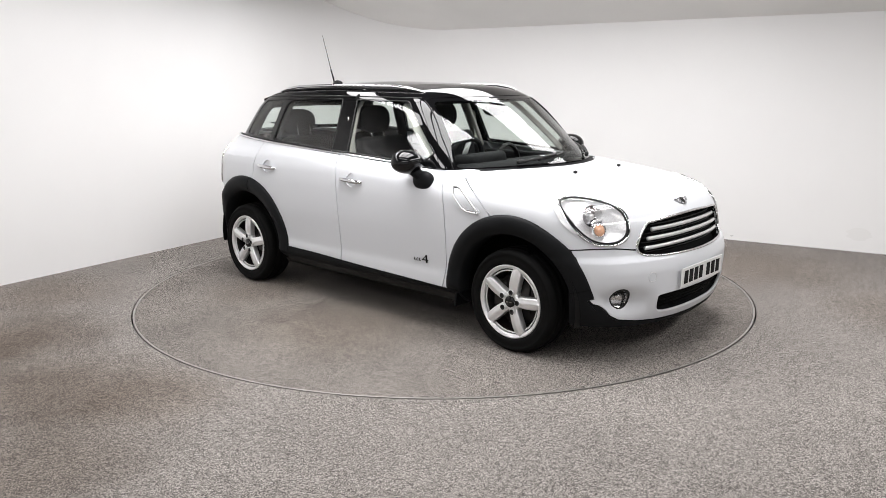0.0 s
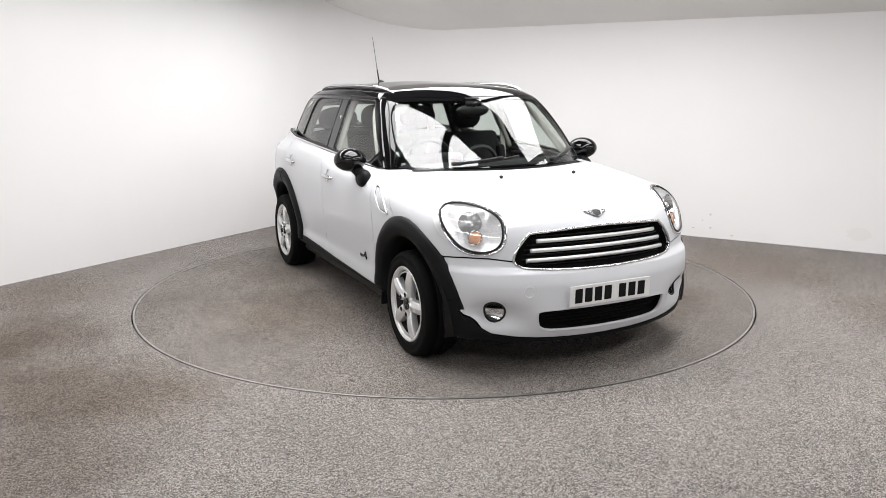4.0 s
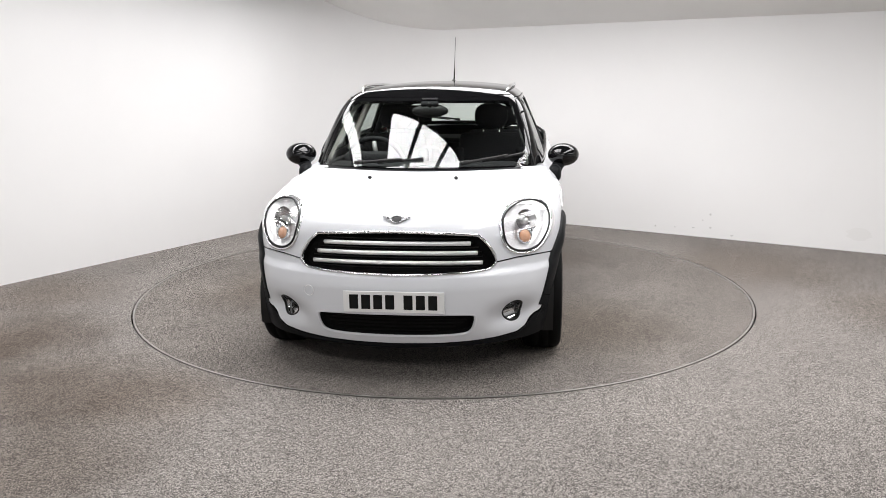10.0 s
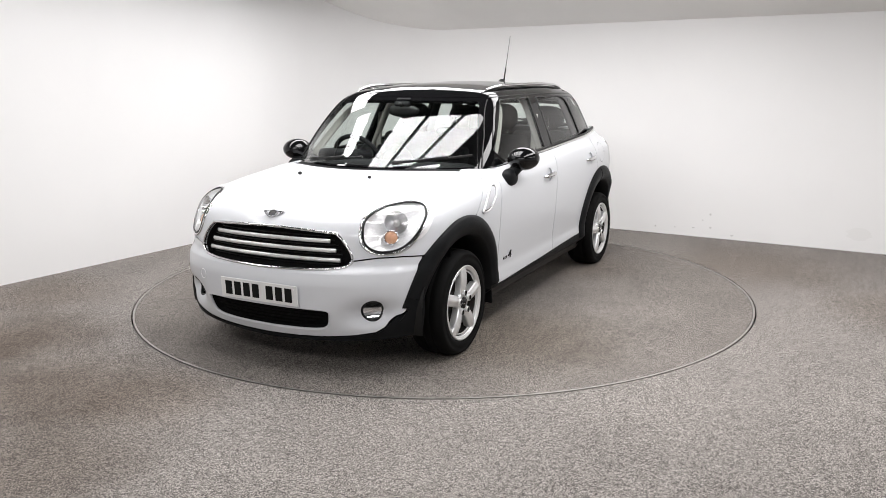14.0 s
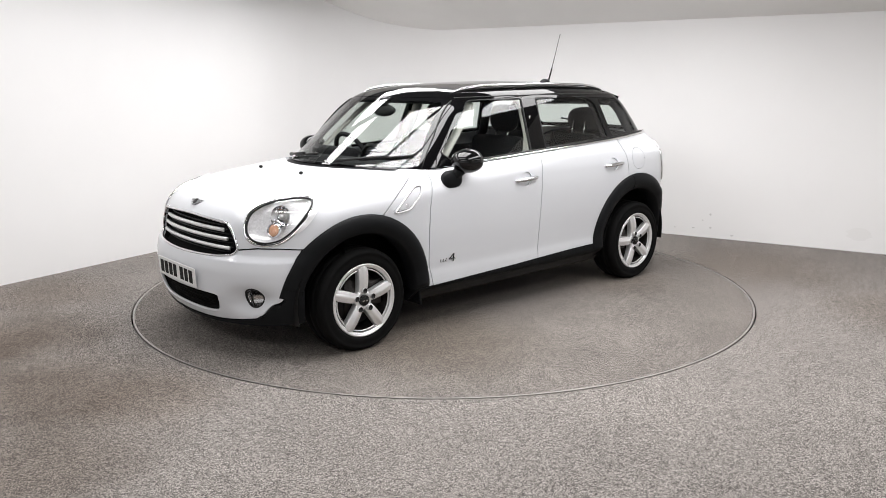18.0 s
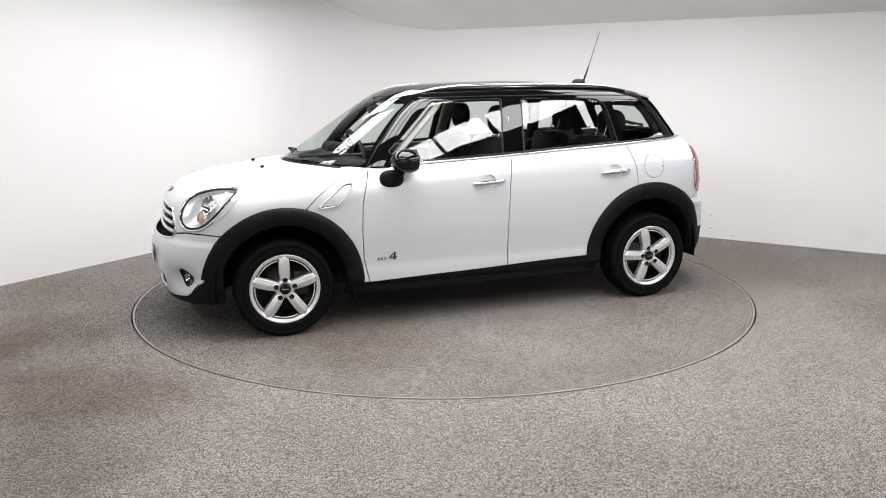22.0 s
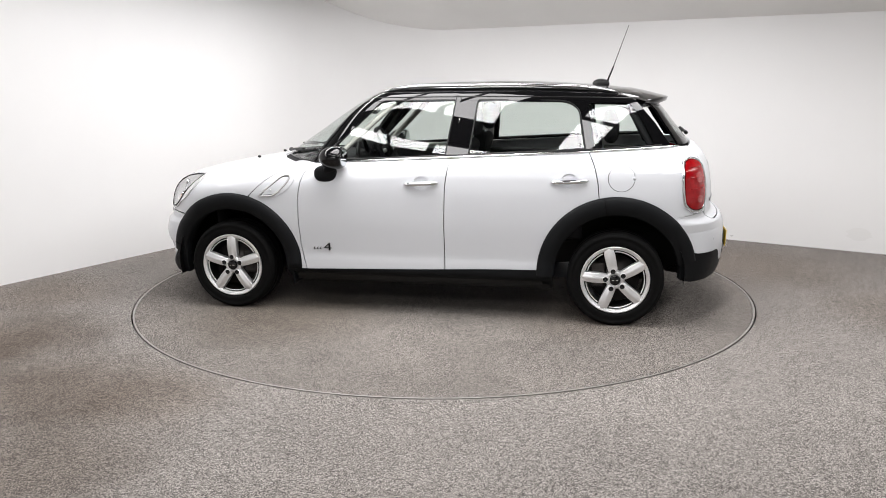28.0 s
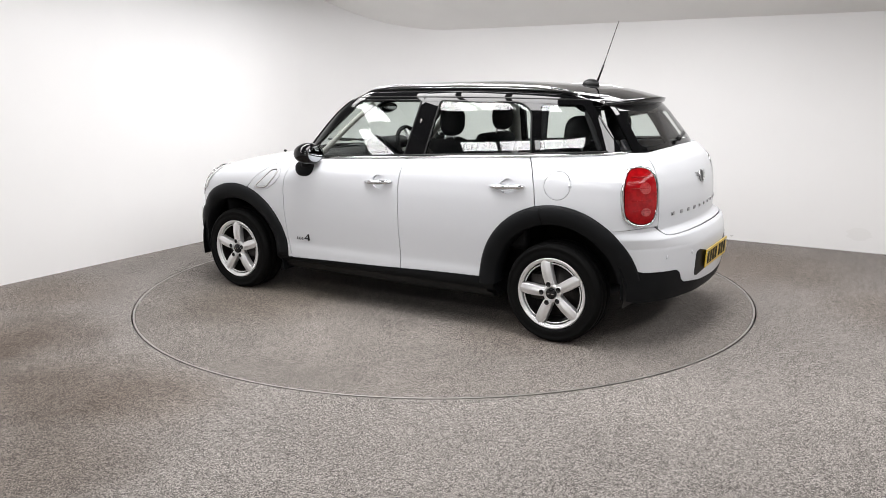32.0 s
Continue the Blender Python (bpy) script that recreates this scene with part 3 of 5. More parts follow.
def side_grid(fl, fr, zb, zt, nu, nv):
    """A panel between two upright lines (rear one first), its lower and upper edge as curves of x."""
    zl0, zl1 = float(zb(fl(0.35))), float(zt(fl(1.05)))
    zr0, zr1 = float(zb(fr(0.35))), float(zt(fr(1.05)))
    L, R = upright(fl, zl0, zl1, GAP), upright(fr, zr0, zr1, -GAP)
    return coons(level(zb, L[0, 0], R[0, 0]), R, level(zt, L[-1, 0], R[-1, 0]), L, nu, nv)


def plate_on(name, field, outline, view, mat, parent, label="", lift=0.0, lip=0.01, rings=5):
    q, f = disc_grid(outline, rings)
    return panel(name, field, q, f, view, mat, parent, label, lift, lip)


def bead(name, field, outline, view, radius, mat, parent, label="", lift=0.0, n=6, closed=True, flat=1.0):
    v, f = tube(line_on(field, outline, view, lift), radius, closed, n, flat)
    return raw(name, v, f, mat, parent, label)


BELT = lambda x: belt(x) - 0.012
NOSE_O = ((0.95, 0.0, 0.60), 1)
STERN_O = ((-0.95, 0.0, 0.70), -1)
gate_side = [(41.4, 0.705), (41.4, 0.80), (41.0, 0.953), (42.0, 1.05), (43.6, 1.126)]

# ---- inner shell: a dark tub a little inside the skin ----
def tub():
    inner = lambda p: body_field(p) + 0.02
    xs, k = np.linspace(-1.87, 1.96, 90), 72
    ang = np.radians(np.linspace(0, 360, k, endpoint=False))
    start, way = [], []
    for x in xs:
        for a in ang:
            u = np.array([0, math.cos(a), math.sin(a)])
            start.append(np.array([x, 0, 0.62]) + u * 1.1)
            way.append(-u)
    p = solve(inner, np.array(start), np.array(way), 1.1, 80)
    p[:, 2] = np.maximum(p[:, 2], 0.21 + 0.42 * np.clip(-p[:, 0] - 1.45, 0, 1))
    faces = []
    for i in range(len(xs) - 1):
        for j in range(k):
            f = (i * k + j, i * k + (j + 1) % k, (i + 1) * k + (j + 1) % k, (i + 1) * k + j)
            c = p[list(f)].mean(0)
            if c[0] > 1.42:
                continue
            if c[2] > 0.95 and -1.80 < c[0] < 0.98 - 0.5 * c[1]**2:
                continue
            if any(math.hypot(c[0] - cx, c[2] - cz) < r - 0.05 and abs(c[1]) > 0.45 for cx, cz, r in ARCHES.values()):
                continue
            faces.append(f)
    wall = int(np.searchsorted(xs, 1.44))
    faces += [tuple(range(k)), tuple((wall - 1) * k + j for j in range(k))[::-1]]
    return p, faces


v, f = tub()
raw("underbody", v, f, SATIN, car, "dark inner body")
for which, (cx, cz, r) in ARCHES.items():
    for s in (1, -1):
        prof = [(0.45, 0.42), (0.44, 0.60), (0.425, 0.815)]
        a = np.radians(np.linspace(-13, 186, 40) if which == "front" else np.linspace(-4, 190, 40))
        v = [(cx + rr * math.cos(t), s * y, cz + rr * math.sin(t)) for t in a for rr, y in prof] + [(cx, s * 0.42, cz)]
        f = [(i * 3 + j, i * 3 + j + 1, i * 3 + j + 4, i * 3 + j + 3) for i in range(39) for j in range(2)] + [(i * 3, i * 3 + 3, 120) for i in range(39)]
        raw("wheel_liner", v, f, SATIN, car, "black wheel arch liner")

# ---- outline curves of the front and rear ----
LAMP = np.array([(1.868, 0.560, 0.780), (1.830, 0.547, 0.832), (1.762, 0.556, 0.867), (1.670, 0.585, 0.888), (1.583, 0.635, 0.902), (1.540, 0.705, 0.902), (1.565, 0.765, 0.880), (1.618, 0.790, 0.838), (1.675, 0.790, 0.785), (1.728, 0.770, 0.735), (1.777, 0.735, 0.697), (1.832, 0.672, 0.682), (1.873, 0.613, 0.696), (1.884, 0.575, 0.735)])
GRILLE = np.array([(-0.496, 0.645), (-0.474, 0.706), (-0.420, 0.768), (-0.36, 0.784), (0, 0.799), (0.36, 0.784), (0.420, 0.768), (0.474, 0.706), (0.496, 0.645), (0.468, 0.611), (0.420, 0.600), (0.30, 0.592), (0, 0.586), (-0.30, 0.592), (-0.420, 0.600), (-0.468, 0.611)])
TAIL = np.array([(-1.682, 0.786, 0.950), (-1.686, 0.738, 1.030), (-1.710, 0.693, 1.055), (-1.750, 0.655, 1.054), (-1.786, 0.624, 1.032), (-1.816, 0.613, 0.965), (-1.834, 0.637, 0.823), (-1.815, 0.678, 0.745), (-1.760, 0.745, 0.736), (-1.708, 0.788, 0.772), (-1.692, 0.798, 0.834)])
GRILLE = GRILLE * [1.03, 0.985] + [0, 0.004]
grille_front = smooth_outline(GRILLE, 84)
lamp_l = smooth_outline(polar(LAMP, NOSE_O), 56)
lamp_r = lamp_l * [-1, 1]
tail_l = smooth_outline(polar(TAIL, STERN_O), 48)


def grow(outline, d):
    c = np.asarray(outline).mean(0)
    e = np.asarray(outline) - c
    return c + e * (1 + d / np.linalg.norm(e, axis=1)[:, None])


for _ in range(4):
    lamp_l = (np.roll(lamp_l, 1, 0) + 2 * lamp_l + np.roll(lamp_l, -1, 0)) / 4
lamp_l = grow(lamp_l, 0.45)
lamp_r = lamp_l * [-1, 1]
grille_3d = line_on(body_field, grille_front, "front")
grille_polar = polar(grille_3d, NOSE_O)
arc = np.radians(np.linspace(42, 106, 14))
arch_line = [(1.290 + 0.47 * math.cos(a), 0.31 + 0.47 * math.sin(a)) for a in arc]
arch_l = line_on(body_field, arch_line, "left")
seam_q = [(57, 0.645), (50, 0.652), (42, 0.650), (33, 0.632), (20, 0.630), (0, 0.630)]
seam = line_on(body_field, seam_q, "nose")
base = [(1.155 - 0.66 * y * y, y) for y in np.linspace(0.70, 0.0, 12)]
diag = line_on(body_field, [(1.148, 0.790), (1.085, 0.85), (1.015, 0.905), (0.93, 0.955), (0.872, 0.979)], "left")
rear_edge = np.concatenate([diag, line_on(body_field, base, "top")])
rear_edge[:len(diag), 0] += GAP
bot, top = polar(mirrored(seam) + [0, 0, GAP], NOSE_O), polar(mirrored(rear_edge), NOSE_O)
side_l = polar(arch_l, NOSE_O)
q, f = coons(bot, np.concatenate([[bot[-1]], side_l[1:-1], [top[-1]]]), top, np.concatenate([[bot[0]], side_l[1:-1] * [-1, 1], [top[0]]]), 150, 64)
bonnet = panel("bonnet", body_field, q, f, NOSE_O, WHITE, car, "white clamshell bonnet", holes=[lamp_l, lamp_r, grille_polar])

# the folded corners at the bonnet's rear
for s in (1, -1):
    o = rounded([(0.848, 0.700), (0.900, 0.630), (1.030, 0.630), (1.020, 0.725), (0.880, 0.778), (0.855, 0.765)], 0.02)
    plate_on("bonnet_corner", body_field, o * [1, s], "top", WHITE, bonnet, lift=0.003, lip=0.004)
    o = rounded([(0.690, 0.672), (0.780, 0.640), (0.875, 0.612), (0.885, 0.715), (0.800, 0.742), (0.715, 0.752)], 0.02)
    plate_on("pillar_foot", body_field, o * [1, s], "top", WHITE, car, "white corner below the windscreen pillar", lift=0.002, lip=0.004)

# front bumper
low_line = [(57, 0.640), (54.5, 0.55), (52, 0.440), (51, 0.372), (49.5, 0.352), (47.5, 0.343), (45.5, 0.320), (44, 0.285), (41, 0.256), (34, 0.238), (25, 0.224), (14, 0.215), (0, 0.211)]
ref = lambda line: np.array([(-a, z) for a, z in line] + [(a, z) for a, z in line[::-1][1:]])
bot = ref(low_line[2:])
q, f = coons(bot, [(a, z) for a, z in low_line[2::-1]], ref([(a, z - GAP) for a, z in seam_q]), [(-a, z) for a, z in low_line[2::-1]], 140, 46)
p3 = grille_3d
grille_nose = np.stack([np.degrees(np.arctan2(p3[:, 1], p3[:, 0] - 1.15)), p3[:, 2]], 1)
half = [(9, 0.251), (17, 0.254), (22.5, 0.261), (25.2, 0.277), (26.2, 0.310), (26.4, 0.350), (25.8, 0.374), (22, 0.382), (11, 0.384)]
intake = smooth_outline([(0, 0.250)] + half + [(0, 0.385)] + [(-a, z) for a, z in half[::-1]], 100)
fogs = [np.stack([s * 40.2 + 3.4 * np.cos(t), 0.370 + 0.056 * np.sin(t)], 1) for s in (1, -1) for t in [np.linspace(0, 2 * np.pi, 36, endpoint=False)]]
panel("front_bumper", body_field, q, f, "nose", WHITE, car, "white front bumper", holes=[grille_nose, intake] + fogs)
q, f = wrap([(-57.2, 0.225), (-45, 0.212), (0, 0.180), (45, 0.212), (57.2, 0.225)], [(57.2, 0.225), (57.6, 0.42), (57.6, 0.632)], ref([(a + 0.3 * (a > 0), z - 0.007) for a, z in low_line]), [(-57.2, 0.225), (-57.6, 0.42), (-57.6, 0.632)], 120, 22)
panel("front_valance", body_field, q, f, "nose", PLASTIC, car, "black plastic lower bumper", lift=0.002, lip=0.04)

# grille: dark backing, chrome frame, four bars
q, f = disc_grid(grille_front, 8)
panel("grille_backing", body_field, q, f, "front", DARKGAP, car, "black grille mesh", lift=-0.045, lip=-0.045)
q, f = disc_grid(intake, 6)
panel("intake_mesh", body_field, q, f, "nose", DARKGAP, car, "black lower air intake", lift=-0.05, lip=-0.05)
v, f = tube(line_on(body_field, intake, "nose", -0.007), 0.0085, True, 8)
raw("intake_lip", v, f, WHITE, car)
v, f = tube(line_on(body_field, grille_front, "front", 0.002), 0.0075, True, 8)
grille = raw("grille_frame", v, f, CHROME, car, "chrome grille surround")
for z, hw in ((0.733, 0.386), (0.684, 0.422), (0.634, 0.447)):
    ys = np.linspace(-hw, hw, 40)
    pts = line_on(body_field, np.stack([ys, z + 0.004 - 0.03 * (ys / 0.45)**2 * 0.1], 1), "front", -0.014)
    v, f = tube(pts, 0.0085, False, 10, 1.35)
    raw("grille_bar", v, f, SILVER, car, "satin silver grille bar")
for i in range(7):
    z = 0.615 + i * 0.025
    hw = float(np.interp(z, [0.60, 0.64, 0.70, 0.77], [0.43, 0.47, 0.455, 0.38])) - 0.01
    ys = np.linspace(-hw, hw, 30)
    v, f = tube(line_on(body_field, np.stack([ys, z + 0 * ys], 1), "front", -0.03), 0.004, False, 5)
    raw("grille_slat", v, f, SATIN, car)
for i in range(5):
    z = 0.272 + i * 0.022
    hw = float(np.interp(z, [0.26, 0.28, 0.31, 0.37], [9, 18, 23, 25]))
    an = np.linspace(-hw, hw, 30)
    v, f = tube(line_on(body_field, np.stack([an, z + 0 * an], 1), "nose", -0.032), 0.004, False, 5)
    raw("intake_slat", v, f, DARKGAP, car)

# head lamps
for s, outline in ((1, lamp_l), (-1, lamp_r)):
    lamp = bead("headlight", body_field, grow(outline, 0.45), NOSE_O, 0.0085, CHROME, car, "round headlight with thin chrome surround", lift=0.001, n=8)
    q, f = disc_grid(outline, 8)
    dish = cast(body_field, q, NOSE_O)
    nrm = normals(body_field, dish)
    c = dish[0]
    ring_at = np.concatenate([[0], np.repeat(np.arange(1, 9) / 8, len(outline))])
    deep = 0.080 * (1 - ring_at**2)**0.75
    w = np.array([0.80, 0.42 * s, 0.25])
    w /= np.linalg.norm(w)
    v = dish - w * deep[:, None] - nrm * 0.004
    raw("reflector", list(v), f if s < 0 else [k[::-1] for k in f], REFLECT, lamp, "bright ribbed reflector")
    panel("lens", body_field, q, f, NOSE_O, LENS, lamp, "clear lamp lens", lift=0.004, lip=0)
    bead("seal", body_field, grow(outline, -0.35), NOSE_O, 0.0058, SATIN, lamp, lift=0.003, n=6)
    side = np.cross(w, [0, 0, 1])
    side /= np.linalg.norm(side)
    up = np.cross(side, w)

    def turned(profile, centre, n=28):
        vv, ff = lathe(profile, n)
        return [centre + side * a + up * b2 + w * o for a, o, b2 in vv], ff
    main = c + up * 0.020 - w * 0.065
    v, f2 = turned([(0.062, 0.028), (0.058, 0.020), (0.045, -0.004), (0.022, -0.016), (0.0005, -0.016)], main)
    raw("main_bowl", v, f2, CHROME, lamp, "polished main beam bowl")
    v, f2 = turned([(0.018, -0.016), (0.018, 0.012), (0.012, 0.022), (0.0005, 0.026)], main)
    raw("bulb_shield", v, f2, SILVER, lamp)
    amber = c - up * 0.060 - w * 0.030 + side * 0.026 * s
    v, f2 = turned([(0.041, -0.012), (0.041, 0.006), (0.037, 0.010), (0.033, 0.006)], amber)
    raw("indicator_ring", v, f2, CHROME, lamp)
    v, f2 = turned([(0.035, 0.000), (0.028, 0.008), (0.014, 0.013), (0.0005, 0.014)], amber)
    raw("indicator", v, f2, AMBER, lamp, "amber round indicator")
    # silver crescent along the lamp's upper rear edge
    o2 = np.asarray(outline)
    c2 = o2.mean(0)
    e2 = (o2 - c2) / np.linalg.norm(o2 - c2, axis=1)[:, None]
    wide = np.clip((e2 @ np.array([0.90 * s, 0.436]) - 0.42) / 0.58, 0, 1)
    run = [i for i in range(len(o2)) if wide[i] > 0]
    start = next(i for i in run if (i - 1) % len(o2) not in run)
    run = [(start + i) % len(o2) for i in range(len(run))]
    rows2 = [o2[i] + e2[i] * (0.5 + k * 2.3 * wide[i]**0.8) for k in (0, 0.5, 1) for i in run]
    n2 = len(run)
    f2 = [(r * n2 + i, r * n2 + i + 1, (r + 1) * n2 + i + 1, (r + 1) * n2 + i) for r in range(2) for i in range(n2 - 1)]
    panel("brow", body_field, np.array(rows2), f2, NOSE_O, SILVER, lamp, "silver headlight brow", lift=0.009, lip=0.010)

# fog lamps
for s, poly in ((1, fogs[0]), (-1, fogs[1])):
    fog = bead("fog_lamp", body_field, poly.mean(0) + (poly - poly.mean(0)) * 1.08, "nose", 0.006, WHITE, car, "round clear fog lamp", lift=-0.006)
    q, f = disc_grid(poly, 5)
    panel("bowl", body_field, q, f, "nose", CHROME, fog, lift=-0.030, lip=-0.028)
    plate_on("lens", body_field, poly, "nose", LENS, fog, "clear fog lamp lens", lift=-0.010, lip=0)
    bead("bezel", body_field, poly, "nose", 0.0075, SATIN, fog, lift=-0.004)
    p = line_on(body_field, [(s * 40.2, 0.394)], "nose", -0.024)[0]
    bm = bmesh.new()
    box(bm, 0.02, 0.088, 0.026, pose(p[0], p[1], p[2], 0, 0, s * 40), 0.004)
    part("shade", bm, SATIN, fog)

# ---- doors, wings and quarters ----
HANDLES = ((0.064, -0.160, 0.892), (-0.883, -1.112, 0.920))
CUPS = []
for x0, x1, z in HANDLES:
    c = circle(0.0, 0.0, 0.046, 36)
    CUPS.append(np.stack([(x0 + x1) / 2 + c[:, 0] * 1.15, z + 0.004 + c[:, 1]], 1))
fuel = circle(-1.315, 0.945, 0.083, 48)
for side, s in SIDES:
    q, f = side_grid(door_mid, door_front, SILL_Z, BELT, 60, 52)
    fdoor = panel("front_door", body_field, q, f, side, WHITE, car, holes=[arch_hole("front"), CUPS[0]])
    q, f = side_grid(door_rear, door_mid, SILL_Z, BELT, 60, 52)
    rdoor = panel("rear_door", body_field, q, f, side, WHITE, car, holes=[arch_hole("rear"), CUPS[1]])
    low = lambda x: 0.205 + 0 * np.asarray(x, float)
    q, f = coons(level(low, -0.90, 0.90), upright(lambda z: 0.90 + 0 * z, 0.205, 0.29), level(SILL_Z, -0.90, 0.90, -0.003), upright(lambda z: -0.90 + 0 * z, 0.205, 0.345), 60, 8)
    sill = panel("sill", body_field, q, f, side, PLASTIC, car, "black plastic sill", lift=0.006, lip=0.06)
    for vert in sill.data.vertices:
        vert.co.y -= s * 1.1 * max(0.0, 0.285 - vert.co.z)
    # wing piece between bonnet and door
    a = np.radians(np.linspace(182, 108, 14))
    front = [(1.290 + 0.47 * math.cos(t), 0.31 + 0.47 * math.sin(t)) for t in a] + [(1.145, 0.788), (1.085 - 0.001, 0.848), (1.015 - 0.001, 0.903), (0.93 - 0.001, 0.953), (0.868, 0.979), (0.835, 0.992)]
    back = upright(door_front, 0.297, 1.000, GAP)
    q, f = coons([back[0], front[0]], front, [back[-1], front[-1]], back, 16, 54)
    wing = panel("front_wing", body_field, q, f, side, WHITE, car)
    # side vent trim
    plate_on("side_vent", body_field, rounded([(1.085, 0.800), (1.045, 0.772), (0.953, 0.788), (0.869, 0.834), (0.822, 0.890), (0.836, 0.940), (0.895, 0.946)], 0.02), side, WHITE, wing, "white side vent trim", lift=0.005, lip=0.008)
    slot = rounded([(1.080, 0.787), (0.905, 0.926), (0.846, 0.928), (0.872, 0.878), (0.960, 0.797)], [0.03, 0.04, 0.02, 0.05, 0.03], 8)
    bead("vent_ring", body_field, slot, side, 0.0055, SILVER, wing, "silver vent ring", lift=0.007)
    bead("vent_shadow_gap", body_field, slot.mean(0) + (slot - slot.mean(0)) * 0.90, side, 0.003, SATIN, wing, lift=0.006, n=5)
    plate_on("vent_mesh", body_field, slot.mean(0) + (slot - slot.mean(0)) * 0.92, side, WHITE, wing, "white vent insert", lift=0.0062, lip=0, rings=3)
    p = line_on(body_field, [(0.985, 0.826)], side, 0.010)[0]
    v, f2 = lathe([(0.0005, 0.008), (0.011, 0.005), (0.014, 0.0)], 16)
    raw("side_repeater", [p + np.array([x, s * y, z]) for x, y, z in v], f2, LENS, wing, "small clear side repeater")
    # quarter panel
    dr = upright(door_rear, 0.70, float(BELT(-1.12)), -GAP, 20)
    dr3 = line_on(body_field, dr, side)
    beltline = line_on(body_field, level(BELT, dr[-1, 0], -1.56, 0, 20), side)
    zz = np.linspace(1.128, 0.722, 14)
    seam_t = line_on(body_field, np.stack([s * (np.interp(zz, [z for _, z in gate_side], [a for a, _ in gate_side]) + 0.35), zz], 1), "stern")
    seam_b = np.concatenate([seam_t[-1:], line_on(body_field, [(-1.76, 0.716), (-1.65, 0.703), (-1.55, 0.70)], side), dr3[:1]])
    P = lambda x: polar(x, STERN_O)
    q, f = coons(P(seam_b[::-1]), P(seam_t[::-1]), P(np.concatenate([beltline, seam_t[:1]])), P(dr3), 60, 44)
    hole = P(line_on(body_field, circle(-1.300, 0.333, 0.47, 60, 20, 160), side))
    hole = np.concatenate([hole, P(line_on(body_field, [(-1.72, 0.45), (-0.9, 0.45)], side))])
    tl = tail_l * [s, 1]
    holes = [tl, hole]
    if s > 0:
        holes.append(P(line_on(body_field, fuel, side)))
    quarter = panel("quarter_panel", body_field, q, f, STERN_O, WHITE, car, holes=holes)
    if s > 0:
        plate_on("fuel_flap", body_field, circle(-1.315, 0.945, 0.0795, 48), side, WHITE, quarter, "round white fuel flap")
        p = line_on(body_field, [(-1.392, 0.948)], side, 0.001)[0]
        v, f2 = lathe([(0.0005, 0.006), (0.010, 0.004), (0.012, 0.0)], 14)
        raw("flap_latch", [p + np.array([x, y, z]) for x, y, z in v], f2, WHITE, quarter)
    # arch cladding
    for which in ("front", "rear"):
        cx, cz, r = ARCHES[which]
        a0, a1 = (8, 183) if which == "front" else (-3, 170)
        outer, inner = circle(cx, cz, r, 80, a1, a0), circle(cx, cz - 0.004, 0.388, 80, a1, a0)
        q, f = coons(inner, np.array([inner[-1], outer[-1]]), outer, np.array([inner[0], outer[0]]), 80, 10)
        q = np.array(q)
        p = cast(body_field, q, side)
        nrm = normals(body_field, p)
        rad = np.hypot(q[:, 0] - cx, q[:, 1] - cz)
        t = np.clip((r - rad) / (r - 0.388), 0, 1)
        ang = np.degrees(np.arctan2(q[:, 1] - cz, q[:, 0] - cx))
        fade = np.clip((ang - 6) / 50, 0.0, 1) if which == "front" else np.clip((178 - ang) / 45, 0.0, 1)
        p = p + nrm * (0.004 + fade * (0.004 + 0.021 * np.sin(np.pi * np.clip(t * 1.05, 0, 1))**0.7))[:, None]
        inn = [i * 1 for i in range(80)]
        v = list(p) + [np.array([p[i][0], p[i][1] - s * 0.10, p[i][2]]) for i in inn] + [p[720 + i] - nrm[720 + i] * 0.02 for i in inn]
        ff = list(f) + [(i + 1, i, 800 + i, 801 + i) for i in range(79)] + [(720 + i, 721 + i, 881 + i, 880 + i) for i in range(79)]
        raw(which + "_arch_cladding", v, ff if s < 0 else [k[::-1] for k in ff], PLASTIC, car, "matt black plastic wheel arch cladding")
        i = int((a1 - 80) / (a1 - a0) * 79) if which == "rear" else int((a1 - 14) / (a1 - a0) * 79)
        v, ff = tube([p[j * 80 + i] + nrm[j * 80 + i] * 0.0005 for j in range(10)], 0.0022, False, 5)
        raw("cladding_joint", v, ff, DARKGAP, car)
    # tail lamp
    tail = bead("tail_lamp", body_field, tl, STERN_O, 0.0105, CHROME, car, "upright red tail lamp with chrome surround", lift=0.003, n=8)
    lens = np.asarray(grow(tl, -0.70))
    plate_on("red_lens", body_field, lens, STERN_O, RED, tail, "red lamp lens", lift=0.011, lip=0.016, rings=6)
    c = lens.mean(0)
    high = lens[:, 1].max() - lens[:, 1].min()
    for dz in (-0.30, -0.12, 0.10, 0.30):
        # moulded ribs across the lens
        w2 = 3.2 if abs(dz) < 0.2 else 2.7
        v, f2 = tube(line_on(body_field, np.stack([np.linspace(c[0] - w2, c[0] + w2, 12), np.full(12, c[1] + dz * high)], 1), STERN_O, 0.0115), 0.0022, False, 5)
        raw("lens_rib", v, f2, RED, tail)
    for dz, ra, re2 in ((0.10, 1.9, 1.7), (-0.33, 1.6, 1.2)):
        t = np.linspace(0, 2 * np.pi, 24, endpoint=False)
        plate_on("clear_window", body_field, np.stack([c[0] - s * 1.3 + ra * np.cos(t), c[1] + dz * high + re2 * np.sin(t)], 1), STERN_O, CLEARLAMP, tail, "pale clear lamp window", lift=0.0125, lip=0.002, rings=3)

